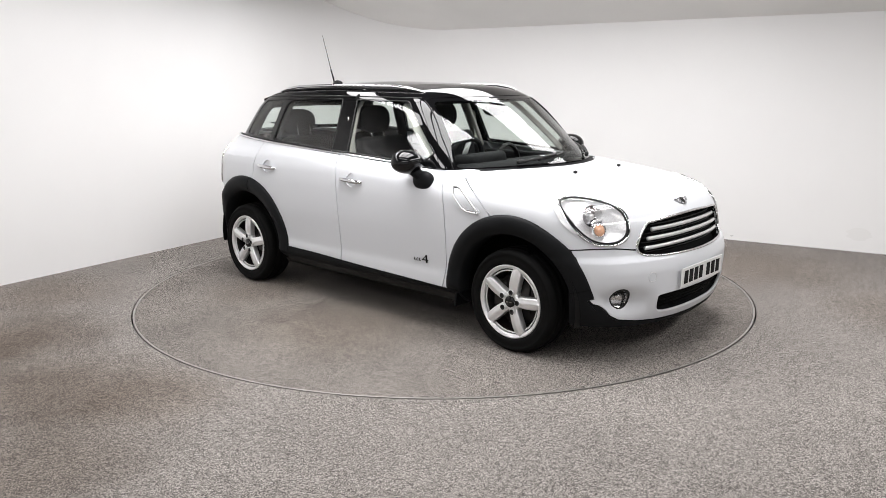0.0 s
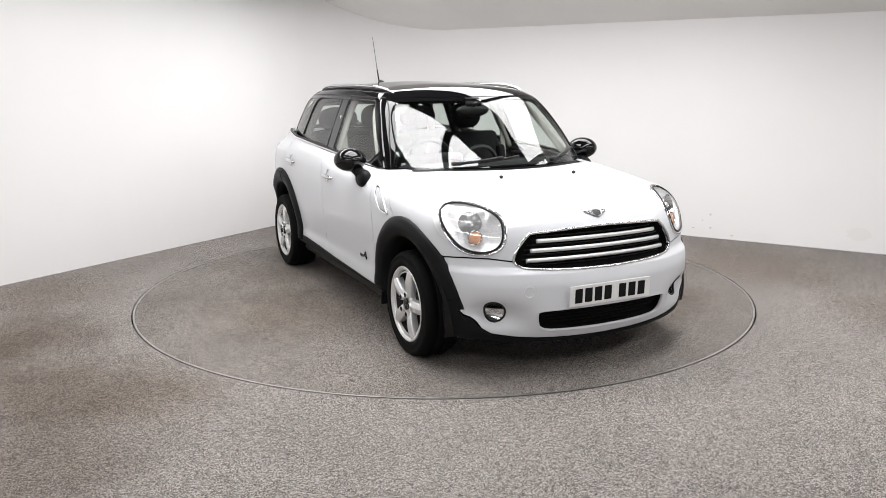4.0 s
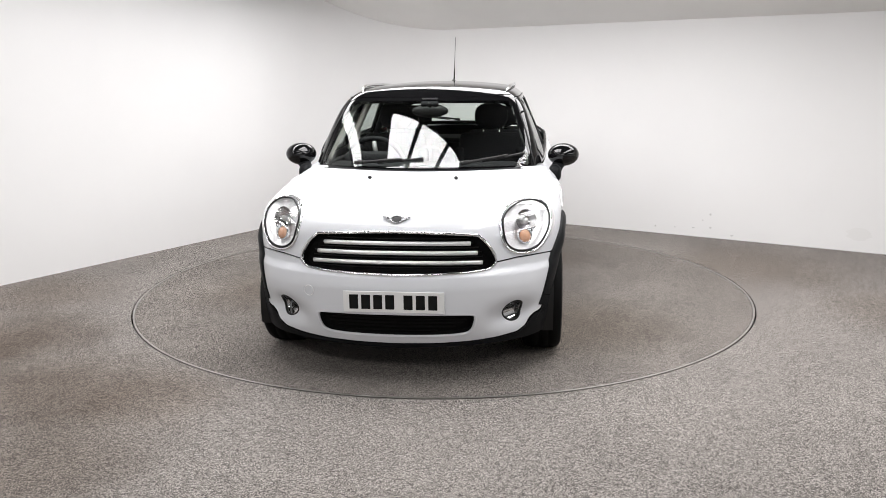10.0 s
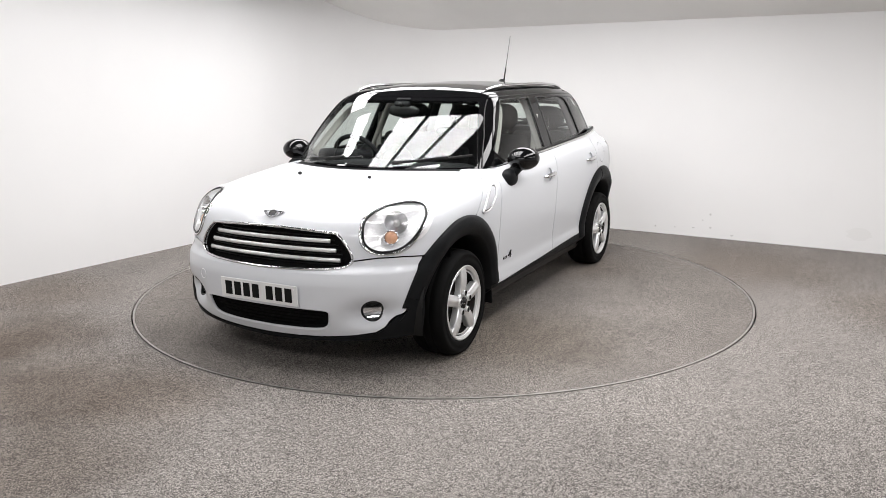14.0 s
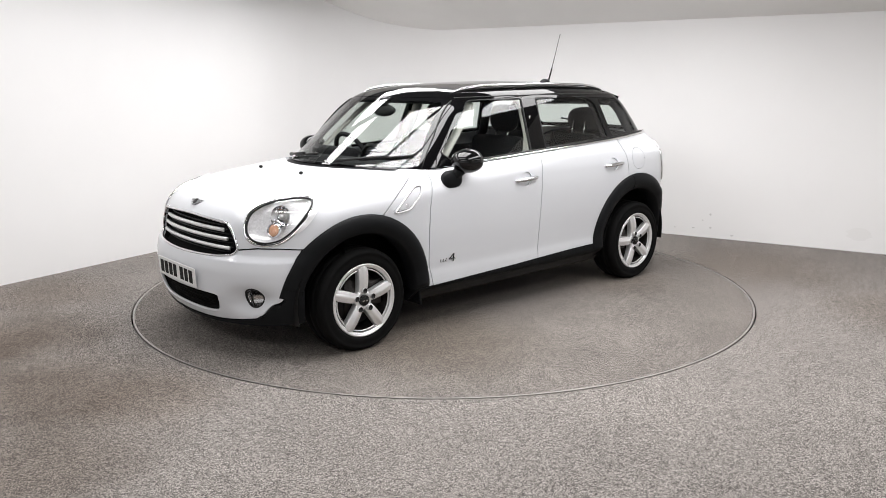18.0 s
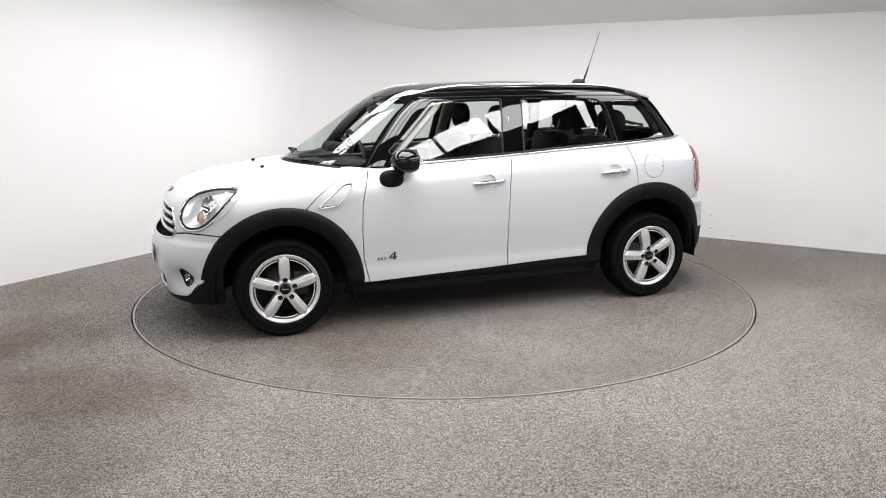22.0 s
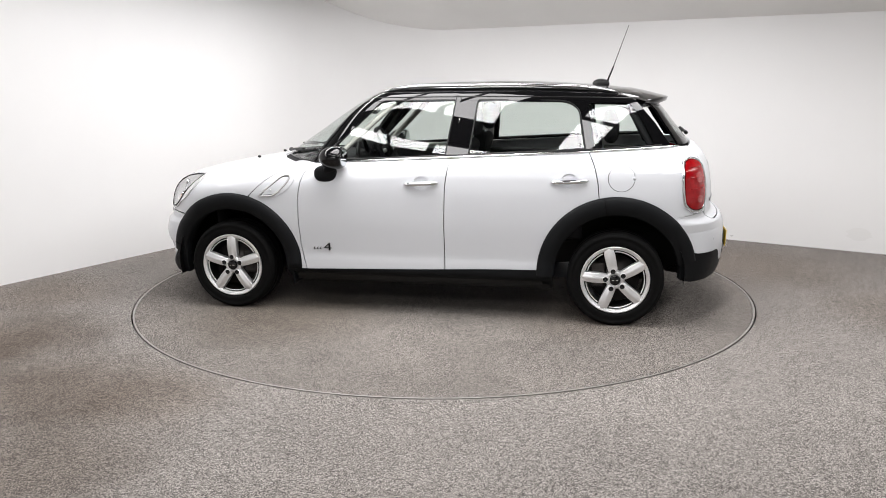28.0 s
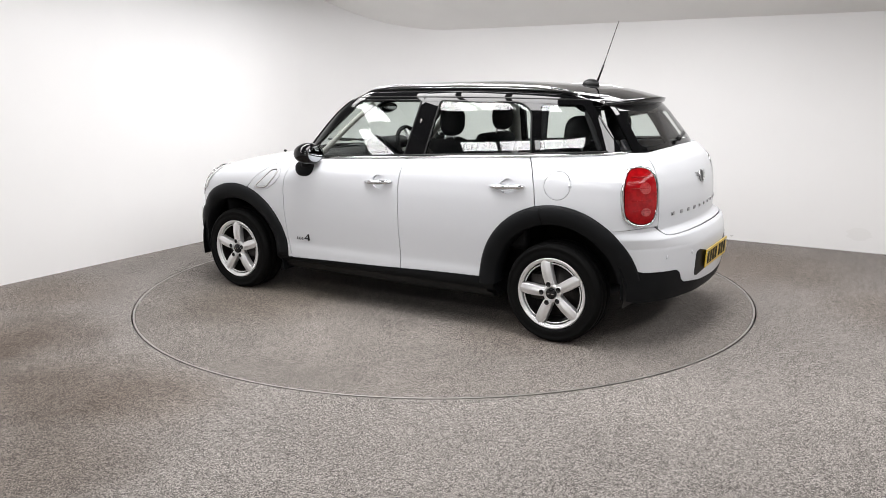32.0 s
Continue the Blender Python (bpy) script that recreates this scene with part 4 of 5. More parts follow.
# ---- tail ----
top_q = [(59.5, 0.700), (50, 0.712), (43.6, 0.718), (41.8, 0.700), (39.0, 0.668), (36, 0.664), (20, 0.668), (0, 0.670)]
low_q = [(52, 0.500), (50.5, 0.475), (48, 0.464), (39, 0.463), (34.5, 0.463), (32.8, 0.445), (31.6, 0.400), (29.5, 0.376), (17, 0.354), (0, 0.346)]
q, f = wrap(ref(low_q), [low_q[0], (56, 0.60), top_q[0]], ref([(a, z - GAP) for a, z in top_q]), [(-52, 0.500), (-56, 0.60), (-59.5, 0.700)], 120, 34)
rear_bumper = panel("rear_bumper", body_field, q, f, "stern", WHITE, car, "white rear bumper")
q, f = wrap([(-55, 0.300), (-50, 0.280), (-35, 0.285), (0, 0.29), (35, 0.285), (50, 0.280), (55, 0.300)], [(55, 0.300), (55.5, 0.42), (52.3, 0.498)], ref([(a, z - 0.004) for a, z in low_q]), [(-55, 0.300), (-55.5, 0.42), (-52.3, 0.498)], 110, 16)
panel("rear_valance", body_field, q, f, "stern", PLASTIC, car, "black plastic rear valance", lift=0.002, lip=0.04)
plate_on("plate_recess", body_field, rounded([(-0.37, 0.392), (0.37, 0.392), (0.35, 0.545), (-0.35, 0.545)], 0.04), "rear", SATIN, rear_bumper, "black number plate panel", lift=0.003, lip=0.01)
for y in (0.62, 0.40, -0.40, -0.62):
    p = line_on(body_field, [(y, 0.545)], "rear", 0.001)[0]
    v, f = lathe([(0.0005, 0.003), (0.011, 0.002), (0.012, 0.0)], 16)
    rot = Matrix.Rotation(radians(90), 3, "Z")
    raw("parking_sensor", [Vector(p) + rot @ Vector(k) for k in v], f, WHITE, rear_bumper)
q, f = wrap(resample(ref([(41.4, 0.705), (38.8, 0.672), (36, 0.668), (20, 0.672), (0, 0.674)]), 60), gate_side, ref([(43.6, 1.126), (30, 1.136), (0, 1.142)]), [(-a, z) for a, z in gate_side], 90, 40)
gate = panel("tailgate", body_field, q, f, "stern", WHITE, car, "white tailgate")

# ---- cabin ----
pane_f = rounded([(0.500, belt(0.50) + 0.008), (0.590, 1.100), (0.262, 1.412), (-0.238, 1.418), (-0.190, belt(-0.19) + 0.008)], [0.02, 0.02, 0.03, 0.02, 0.01])
pane_r = rounded([(-0.345, belt(-0.345) + 0.008), (-0.385, 1.418), (-0.960, 1.412), (-1.040, 1.362), (-1.085, belt(-1.085) + 0.008)], [0.01, 0.02, 0.08, 0.08, 0.012])
pane_q = rounded([(-1.145, belt(-1.145) + 0.008), (-1.092, 1.398), (-1.352, 1.398), (-1.432, 1.300), (-1.515, belt(-1.515) + 0.014)], [0.012, 0.015, 0.03, 0.1, 0.02])
for side, s in SIDES:
    q, f = coons(level(belt, -1.615, 0.728), [(0.728, 1.0113), (0.572, 1.20), (0.385, 1.420)], level(lambda x: 1.434 - 0.014 * (x + 0.4)**2, -1.385, 0.385), [(-1.615, 1.134), (-1.51, 1.28), (-1.385, 1.420)], 130, 34)
    frame_ob = panel("window_frame", cabin_field, q, f, side, GLOSSBLACK, car, "gloss black window pillars", lip=0.02, holes=[pane_f, pane_r, pane_q])
    for nm, o in (("front_door_glass", pane_f), ("rear_door_glass", pane_r), ("quarter_glass", pane_q)):
        g = panel(nm, cabin_field, *inner_part(q, f, grow(o, 0.004)), side, GLASS, frame_ob, "lightly tinted glass", lift=-0.003, lip=0)
        g.visible_shadow = False
        if nm != "quarter_glass":
            bead("seal", cabin_field, o, side, 0.006, SATIN, frame_ob, lift=0.0, n=5)
    # chrome waist strip, on the shoulder between body and glass
    xs = np.linspace(-1.655, 0.735, 72)
    pts = line_on(body_field, np.stack([xs, belt(xs) - 0.006], 1), side, 0.004)
    v, f = tube(pts, 0.0075, False, 6)
    raw("waist_strip", v, f, CHROME, car, "chrome waist strip")
    v, f = tube([p + np.array([0, -s * 0.012, 0.009]) for p in pts[3:]], 0.009, False, 6)
    raw("waist_seal", v, f, SATIN, car, "black rubber waist seal")
    # drip rail along the roof edge
    xs = np.linspace(-1.375, 0.33, 50)
    v, f = tube(line_on(cabin_field, np.stack([xs, 1.438 - 0.014 * (xs + 0.4)**2], 1), side, 0.001), 0.005, False, 5)
    raw("roof_seal", v, f, SATIN, car)

base_z = [(y, 1.028 - 0.055 * y * y) for y in np.linspace(-0.715, 0.715, 40)]
q, f = coons(base_z, [(0.715, 1.000), (0.668, 1.20), (0.588, 1.430)], [(-0.588, 1.430), (0, 1.436), (0.588, 1.430)], [(-0.715, 1.000), (-0.668, 1.20), (-0.588, 1.430)], 110, 40)
pane_w = rounded([(-0.688, 1.014), (0, 1.040), (0.688, 1.014), (0.616, 1.20), (0.538, 1.408), (0, 1.414), (-0.538, 1.408), (-0.616, 1.20)], [0.03, 0.2, 0.03, 0.1, 0.04, 0.2, 0.04, 0.1])
wframe = panel("screen_frame", cabin_field, q, f, "front", GLOSSBLACK, car, "gloss black windscreen pillars", lip=0.02, holes=[pane_w])
g = panel("windscreen", cabin_field, *inner_part(q, f, grow(pane_w, 0.004)), "front", SCREEN, wframe, "clear laminated windscreen", lift=-0.001, lip=0)
g.visible_shadow = False
for s in (1, -1):
    v, f = tube(line_on(cabin_field, resample([(s * 0.700, 1.012), (s * 0.650, 1.20), (s * 0.568, 1.415)], 30), "front", 0.003), 0.004, False, 5)
    raw("pillar_strip", v, f, SATIN, wframe, "black rubber pillar strip")

q, f = coons([(-0.575, 1.134), (0, 1.140), (0.575, 1.134)], [(0.575, 1.134), (0.535, 1.28), (0.488, 1.41)], [(-0.488, 1.41), (0, 1.430), (0.488, 1.41)], [(-0.575, 1.134), (-0.535, 1.28), (-0.488, 1.41)], 90, 26)
pane_b = rounded([(-0.515, 1.156), (0, 1.168), (0.515, 1.156), (0.445, 1.335), (0, 1.346), (-0.445, 1.335)], [0.05, 0.2, 0.05, 0.05, 0.2, 0.05])
rframe = panel("rear_window_frame", cabin_field, q, f, "rear", GLOSSBLACK, gate, "gloss black rear window border", lip=0.015, holes=[pane_b])
g = panel("rear_window", cabin_field, *inner_part(q, f, grow(pane_b, 0.004)), "rear", GLASS, gate, "tinted rear window", lift=-0.001, lip=0)
g.visible_shadow = False

# roof
th = np.linspace(-71, 71, 60)
yy = np.minimum(0.23 * np.abs(np.tan(np.radians(th))), 0.575)
front_q = np.stack([0.462 - 0.37 * yy**2, th], 1)
rear_q = np.stack([-1.515 + 0.38 * yy**2, th], 1)
q, f = coons(rear_q, [rear_q[-1], front_q[-1]], front_q, [rear_q[0], front_q[0]], 60, 80)
roof = panel("roof", cabin_field, q, f, "girth", GLOSSBLACK, car, "gloss black roof", lift=0.002, lip=0.012)
# headlining
panel("headlining", lambda p: cabin_field(p) + 0.045, q * [0.93, 0.9], f, "girth", LINER, car, "pale grey headlining", lip=0)
# roof rails
for s in (1, -1):
    xs = np.linspace(0.30, -1.28, 50)
    ths = s * 62.0 + 0 * xs
    low3 = line_on(cabin_field, np.stack([xs, ths], 1), "girth", 0.0)
    t = np.linspace(0, 1, 50)
    rise = 0.026 * np.clip(np.minimum(t / 0.16, (1 - t) / 0.16), 0, 1)**0.6
    pts = low3 + np.stack([0 * t, 0 * t, rise], 1)
    v, f = tube(pts, [0.005 + 0.0085 * min(1, 12 * min(a, 1 - a)) for a in t], False, 8, 0.75)
    raw("roof_rail", v, f, CHROME, roof, "polished aluminium roof rail")
    v, f = tube(low3 + np.stack([0 * t, 0 * t, rise * 0.3], 1), 0.006, False, 6)
    raw("rail_foot", v, f, SATIN, roof, "black rail base")
# spoiler
ys = np.linspace(-0.53, 0.53, 31)
v, f = [], []
for y in ys:
    e = (y / 0.53)**2
    up3 = cast(cabin_field, np.array([[-1.30 + 0.14 * e, y]]), "top")[0]
    tip = np.array([-1.628 + 0.14 * e + 0.03 * e**4, y, 1.428 - 0.022 * e])
    mid3 = (up3 + tip) / 2 + [0, 0, 0.010]
    v += [up3 + [0, 0, 0.001], up3 * 0.5 + mid3 * 0.5 + [0, 0, 0.006], mid3, tip + [0.03, 0, 0.008], tip, tip + [0.008, 0, -0.024], tip + [0.06, 0, -0.046], tip + [0.13, 0, -0.052]]
k = 8
f = [(i * k + j, i * k + j + 1, (i + 1) * k + j + 1, (i + 1) * k + j) for i in range(len(ys) - 1) for j in range(k - 1)]
f += [tuple(range(k)), tuple((len(ys) - 1) * k + j for j in range(k))[::-1]]
raw("spoiler", v, f, GLOSSBLACK, gate, "gloss black roof spoiler")

# ---- wheels ----
def spoke_mesh():
    """A broad rounded spoke with a pointed tip, pointing up, its face near y = 0 (outwards +y)."""
    v = []
    rows = [(0.026, 0.024, -0.010), (0.046, 0.0275, -0.003), (0.075, 0.0305, 0.004), (0.105, 0.0325, 0.008), (0.140, 0.0335, 0.009), (0.170, 0.0330, 0.007), (0.190, 0.0305, 0.004), (0.200, 0.0255, 0.002), (0.2055, 0.017, 0.000), (0.2085, 0.006, -0.001)]
    across = ((-1.0, -0.050), (-1.0, -0.020), (-0.97, -0.0115), (-0.86, -0.0075), (-0.62, -0.0085), (-0.30, -0.0025), (0.0, 0.0))
    across += tuple((-x, d) for x, d in across[-2::-1])
    for r, h, y in rows:
        for x, d in across:
            v.append((x * h, y + d, r))
    k = len(across)
    f = [(i * k + j, i * k + j + 1, (i + 1) * k + j + 1, (i + 1) * k + j) for i in range(len(rows) - 1) for j in range(k - 1)]
    f += [tuple(range(k)), tuple((len(rows) - 1) * k + j for j in range(k))[::-1]]
    return v, [q[::-1] for q in f]


TYRE_SHAPE = [(0.212, -0.185), (0.225, -0.205), (0.270, -0.215), (0.305, -0.205), (0.320, -0.185), (0.3255, -0.160), (0.326, -0.125), (0.3215, -0.122), (0.3215, -0.114), (0.326, -0.111), (0.326, -0.070), (0.3215, -0.067), (0.3215, -0.059), (0.3255, -0.056), (0.320, -0.022), (0.305, -0.002), (0.286, 0.006), (0.284, 0.003), (0.262, 0.008), (0.240, 0.006), (0.222, 0.002), (0.214, -0.010)]
TYRE = [(0.212 + (r - 0.212) * (WHEEL_R - 0.212) / (0.326 - 0.212), o) for r, o in TYRE_SHAPE]
RIMP = [(0.2165, -0.012), (0.2175, -0.002), (0.2140, 0.003), (0.2075, 0.002), (0.2050, -0.002), (0.2010, -0.003), (0.1955, -0.005), (0.1930, -0.010), (0.1925, -0.024)]
BARREL = [(0.1930, -0.022), (0.190, -0.030), (0.186, -0.05), (0.180, -0.16), (0.200, -0.185)]
HUBP = [(0.060, -0.045), (0.060, -0.018), (0.054, -0.010), (0.036, -0.006), (0.034, -0.010), (0.0005, -0.010)]
CAPP = [(0.033, -0.012), (0.033, 0.0), (0.028, 0.004), (0.0005, 0.005)]
DISCP = [(0.150, -0.085), (0.150, -0.070), (0.075, -0.070), (0.070, -0.05), (0.0005, -0.05)]
HOLE = [(0.0165, -0.006), (0.0165, 0.0085), (0.0140, 0.0100), (0.0125, 0.0085), (0.0125, 0.0065), (0.0005, 0.0065)]
HOLE_RING = [(0.0175, -0.006), (0.0175, 0.008), (0.0160, 0.0095), (0.0145, 0.0080)]
spoke_v, spoke_f = spoke_mesh()


def build_wheel(x, y, s, turn, label):
    """A five-spoke alloy wheel with its tyre, facing +y for s = 1."""
    wheel = None

    def put(name, v, f, mat, about=0.0, off=(0.0, 0.0), label="", smooth=True):
        a = radians(about)
        ca, sa = math.cos(a), math.sin(a)
        pts = []
        for px, py, pz in v:
            px, pz = px + off[0], pz + off[1]
            px, pz = px * ca + pz * sa, -px * sa + pz * ca
            pts.append((px, s * py, pz))
        return raw(name, pts, f if s < 0 else [q[::-1] for q in f], mat, wheel, label, smooth)
    wheel = put("wheel", *lathe(RIMP, 72), SILVER, label=label)
    wheel.parent = car
    wheel.location = (x, y, WHEEL_R - 0.004)
    put("barrel", *lathe(BARREL, 60), DARKMETAL, label="dark inner wheel barrel")
    put("tyre", *lathe(TYRE, 96), RUBBER, label="black rubber tyre")
    for k in range(5):
        put("spoke", spoke_v, spoke_f, SILVER, turn + 72 * k)
        put("bolt_hole", *lathe(HOLE, 16), SATIN, turn + 72 * k, (0, 0.059))
        put("bolt_ring", *lathe(HOLE_RING, 18), SILVER, turn + 72 * k, (0, 0.059))
        # inner rib beside each opening
        rib = [(0.182 * math.sin(radians(q)), -0.0155, 0.182 * math.cos(radians(q))) for q in np.linspace(-24, 24, 14)]
        v, f = tube([(a, b, c) for a, b, c in rib], 0.0042, False, 6)
        put("rim_step", v, f, SILVER, turn + 36 + 72 * k)
    put("hub", *lathe(HUBP, 40), SILVER)
    put("centre_cap", *lathe(CAPP, 28), GLOSSBLACK, label="black centre cap with silver wings")
    for w in (-1, 1):
        bm = bmesh.new()
        box(bm, 0.014, 0.003, 0.006, Matrix.Translation((w * 0.012, s * 0.006, 0.0)))
        part("cap_wing", bm, CHROME, wheel)
    put("brake_disc", *lathe(DISCP, 48), DARKMETAL, label="brake disc behind the spokes")
    bm = bmesh.new()
    box(bm, 0.10, 0.07, 0.16, Matrix.Translation((-0.11 if x > 0 else 0.11, s * -0.085, 0.02)), 0.015)
    part("brake_caliper", bm, DARKMETAL, wheel)
    return wheel


for x, y, s, turn in ((AXLE, 0.860, 1, 0), (-AXLE, 0.866, 1, 13.5), (AXLE, -0.860, -1, 14), (-AXLE, -0.866, -1, 5)):
    build_wheel(x, s * y if s > 0 else y, s, turn, "silver five-spoke alloy wheel")

# mud flaps behind the front wheels
for s in (1, -1):
    bm = bmesh.new()
    box(bm, 0.012, 0.16, 0.10, pose(0.860, s * 0.755, 0.235, 0, 8, 0), 0.004)
    part("mud_flap", bm, PLASTIC, car, "black mud flap")

# ---- mirrors ----
def ellipsoid(c, r, squash=None, n=28, m=16):
    v, f = [], []
    for i in range(m + 1):
        a = math.pi * i / m
        for j in range(n):
            b = 2 * math.pi * j / n
            p = np.array([math.sin(a) * math.cos(b), math.sin(a) * math.sin(b), math.cos(a)])
            if squash:
                p = squash(p)
            v.append(np.array(c) + p * r)
    f = [(i * n + j, (i + 1) * n + j, (i + 1) * n + (j + 1) % n, i * n + (j + 1) % n) for i in range(m) for j in range(n)]
    return v, f


for s in (1, -1):
    cut = lambda p: np.array([max(p[0], -0.55), p[1], p[2]])
    v, f = ellipsoid((0.515, s * 0.893, 1.057), np.array([0.108, 0.103, 0.075]), cut)
    mir = raw("door_mirror", v, f, GLOSSBLACK, car, "round gloss black door mirror")
    v, f = ellipsoid((0.457, s * 0.893, 1.057), np.array([0.006, 0.078, 0.055]))
    raw("mirror_glass", v, f, MIRROR, mir, "mirror glass")
    a, b = np.array([0.545, s * 0.870, 1.01]), np.array([0.600, s * 0.825, 0.940])
    v, f = tube([a, a * 0.6 + b * 0.4, b], [0.046, 0.042, 0.050], False, 14, 0.8)
    raw("mirror_stalk", v, f, PLASTIC, mir, "black mirror stalk")
    v, f = ellipsoid((0.603, s * 0.838, 0.945), np.array([0.078, 0.042, 0.056]), lambda p: np.sign(p) * np.abs(p)**0.8)
    raw("mirror_foot", v, f, PLASTIC, mir)

# ---- door handles ----
for side, s in SIDES:
    for (x0, x1, z), cup in zip(HANDLES, CUPS):
        mid = (x0 + x1) / 2
        xs = np.linspace(x0, x1, 24)
        t = np.linspace(-1, 1, 24)
        pts = line_on(body_field, np.stack([xs, z + 0.012 * (xs - mid) / (x1 - x0)], 1), side, 0.020)
        pts[:, 1] -= s * 0.016 * t**4
        v, f = tube(pts, [0.006 + 0.009 * math.sqrt(max(0, 1 - a * a)) for a in t], False, 8)
        h = raw("door_handle", v, f, CHROME, car, "chrome door handle over a white cup")
        plate_on("handle_cup", body_field, cup, side, WHITE, h, lift=-0.012, lip=-0.01, rings=4)
    # badge on the front door: a sloping figure and a bar of small letters
    for pts, w in (([(0.594, 0.427), (0.592, 0.477)], 0.0062), ([(0.592, 0.477), (0.629, 0.444)], 0.0055), ([(0.629, 0.444), (0.580, 0.444)], 0.0055)):
        m = 1 if s > 0 else -1
        q = resample([(0.610 + m * (a - 0.610), z) for a, z in pts], 6)
        v, f = tube(line_on(body_field, q, side, 0.003), w, False, 4, 0.6)
        raw("badge_figure", v, f, SATIN, car, "small dark all-wheel-drive badge")
    x0 = 0.648 if s > 0 else 0.572
    for k in range(3):
        xx = x0 + s * 0.022 * k + (0 if s > 0 else 0)
        q = resample([(xx, 0.434), (xx + s * 0.013, 0.434), (xx + s * 0.004, 0.451)], 5)
        v, f = tube(line_on(body_field, q, side, 0.002), 0.0036, False, 4, 0.6)
        raw("badge_letter", v, f, DARKMETAL, car)

# ---- number plates ----
def plate(x, z, tilt, mat, facing, name, parent):
    bm = bmesh.new()
    m = pose(x, 0, z, 0, tilt, 0)
    box(bm, 0.006, 0.520, 0.111, m, 0.002)
    ob = part(name, bm, mat, parent, ("white" if facing > 0 else "yellow") + " number plate with black bars")
    # seven bars in place of its characters
    for k, y in enumerate((-0.205, -0.143, -0.081, -0.019, 0.075, 0.138, 0.201)):
        bm = bmesh.new()
        box(bm, 0.0015, 0.046, 0.076, m @ Matrix.Translation((facing * 0.0035, facing * y, 0.0)))
        part("character_bar", bm, INK, ob)
    for y in (-0.235, 0.235):
        bm = bmesh.new()
        bmesh.ops.create_cone(bm, cap_ends=True, segments=12, radius1=0.006, radius2=0.005, depth=0.004, matrix=m @ Matrix.Translation((facing * 0.004, y, 0.035)) @ pose(0, 0, 0, 0, 90, 0))
        part("plate_screw", bm, PLATE_W, ob)
    return ob


plate(2.047, 0.449, 2, PLATE_W, 1, "front_number_plate", car)
plate(-2.037, 0.480, -3, PLATE_Y, -1, "rear_number_plate", car)
# towing eye cover
bead("tow_cover", body_field, np.stack([-0.458 + 0.027 * np.cos(np.linspace(0, 6.28, 30)), 0.484 + 0.027 * np.sin(np.linspace(0, 6.28, 30))], 1), "front", 0.0018, SILVER, car, "round towing eye cover", lift=0.0, n=4)

# ---- winged badges ----
def winged(view, y, z, name, parent, k=1.0):
    t = np.linspace(0, 2 * np.pi, 28, endpoint=False)
    ob = plate_on(name, body_field, np.stack([y + 0.026 * k * np.cos(t), z + 0.023 * k * np.sin(t)], 1), view, SATIN, parent, "round black badge with silver wings", lift=0.007, lip=0.008, rings=3)
    bead("badge_ring", body_field, np.stack([y + 0.026 * k * np.cos(t), z + 0.023 * k * np.sin(t)], 1), view, 0.0035, CHROME, ob, lift=0.007)
    for s in (1, -1):
        for j, (a, b) in enumerate(((0.013, 0.070), (0.003, 0.060), (-0.008, 0.046))):
            v, f = tube(line_on(body_field, resample([(y + s * 0.026 * k, z + a * k), (y + s * b * k, z + (a * 1.1 + 0.004) * k)], 6), view, 0.005), [0.005, 0.005, 0.0045, 0.004, 0.003, 0.0015], False, 5)
            raw("wing", v, f, BADGE, ob)
    return ob


# on the bonnet the badge is laid out by angle
t = np.linspace(0, 2 * np.pi, 28, endpoint=False)
disc = np.stack([1.9 * np.cos(t), 14.6 + 1.1 * np.sin(t)], 1)
badge = plate_on("bonnet_badge", body_field, disc, NOSE_O, SATIN, bonnet, "round black badge with silver wings", lift=0.006, lip=0.006, rings=3)
bead("badge_ring", body_field, disc, NOSE_O, 0.004, BADGE, badge, lift=0.006)
for s in (1, -1):
    for a, b in ((0.55, 4.6), (0.12, 4.0), (-0.32, 3.0)):
        v, f = tube(line_on(body_field, resample([(s * 1.5, 14.6 + a), (s * b, 14.6 + a * 1.15 + 0.15)], 6), NOSE_O, 0.005), [0.007, 0.007, 0.006, 0.0055, 0.004, 0.002], False, 5)
        raw("wing", v, f, BADGE, badge)
winged("rear", 0.0, 0.950, "tailgate_badge", gate, 1.6)
# name strip on the tailgate: ten small bars
for k in range(10):
    y = 0.478 - k * 0.102
    p = line_on(body_field, resample([(y + 0.016, 0.778), (y - 0.016, 0.778)], 4), "rear", 0.002)
    v, f = tube(p, 0.0045, False, 6, 2.6)
    raw("name_bar", v, f, BADGE, gate)

# ---- wipers, washers, antenna, exhaust ----
for y in (-0.253, 0.253):
    v, f = ellipsoid((1.322, y, 0.996), np.array([0.014, 0.012, 0.010]), None, 12, 8)
    raw("washer_jet", v, f, SATIN, bonnet)


def wiper(pivot, tip, rear=False):
    view = "rear" if rear else "front"
    q = resample([pivot, tip], 14)
    arm = line_on(cabin_field, q, view, 0.022)
    blade = line_on(cabin_field, resample([np.array(tip) + (np.array(tip) - np.array(pivot)) * 0.42, np.array(tip) - (np.array(tip) - np.array(pivot)) * 0.52], 16), view, 0.008)
    v, f = tube(arm, [0.014] * 3 + [0.009] * 11, False, 6)
    ob = raw("rear_wiper" if rear else "wiper", v, f, SATIN, car if not rear else gate, "black wiper")
    v, f = tube(blade, 0.008, False, 6)
    raw("wiper_blade", v, f, SATIN, ob)
    return ob


wiper((-0.40, 1.030), (-0.10, 1.062))
wiper((0.25, 1.035), (0.52, 1.068))
wiper((0.0, 1.160), (-0.20, 1.185), True)
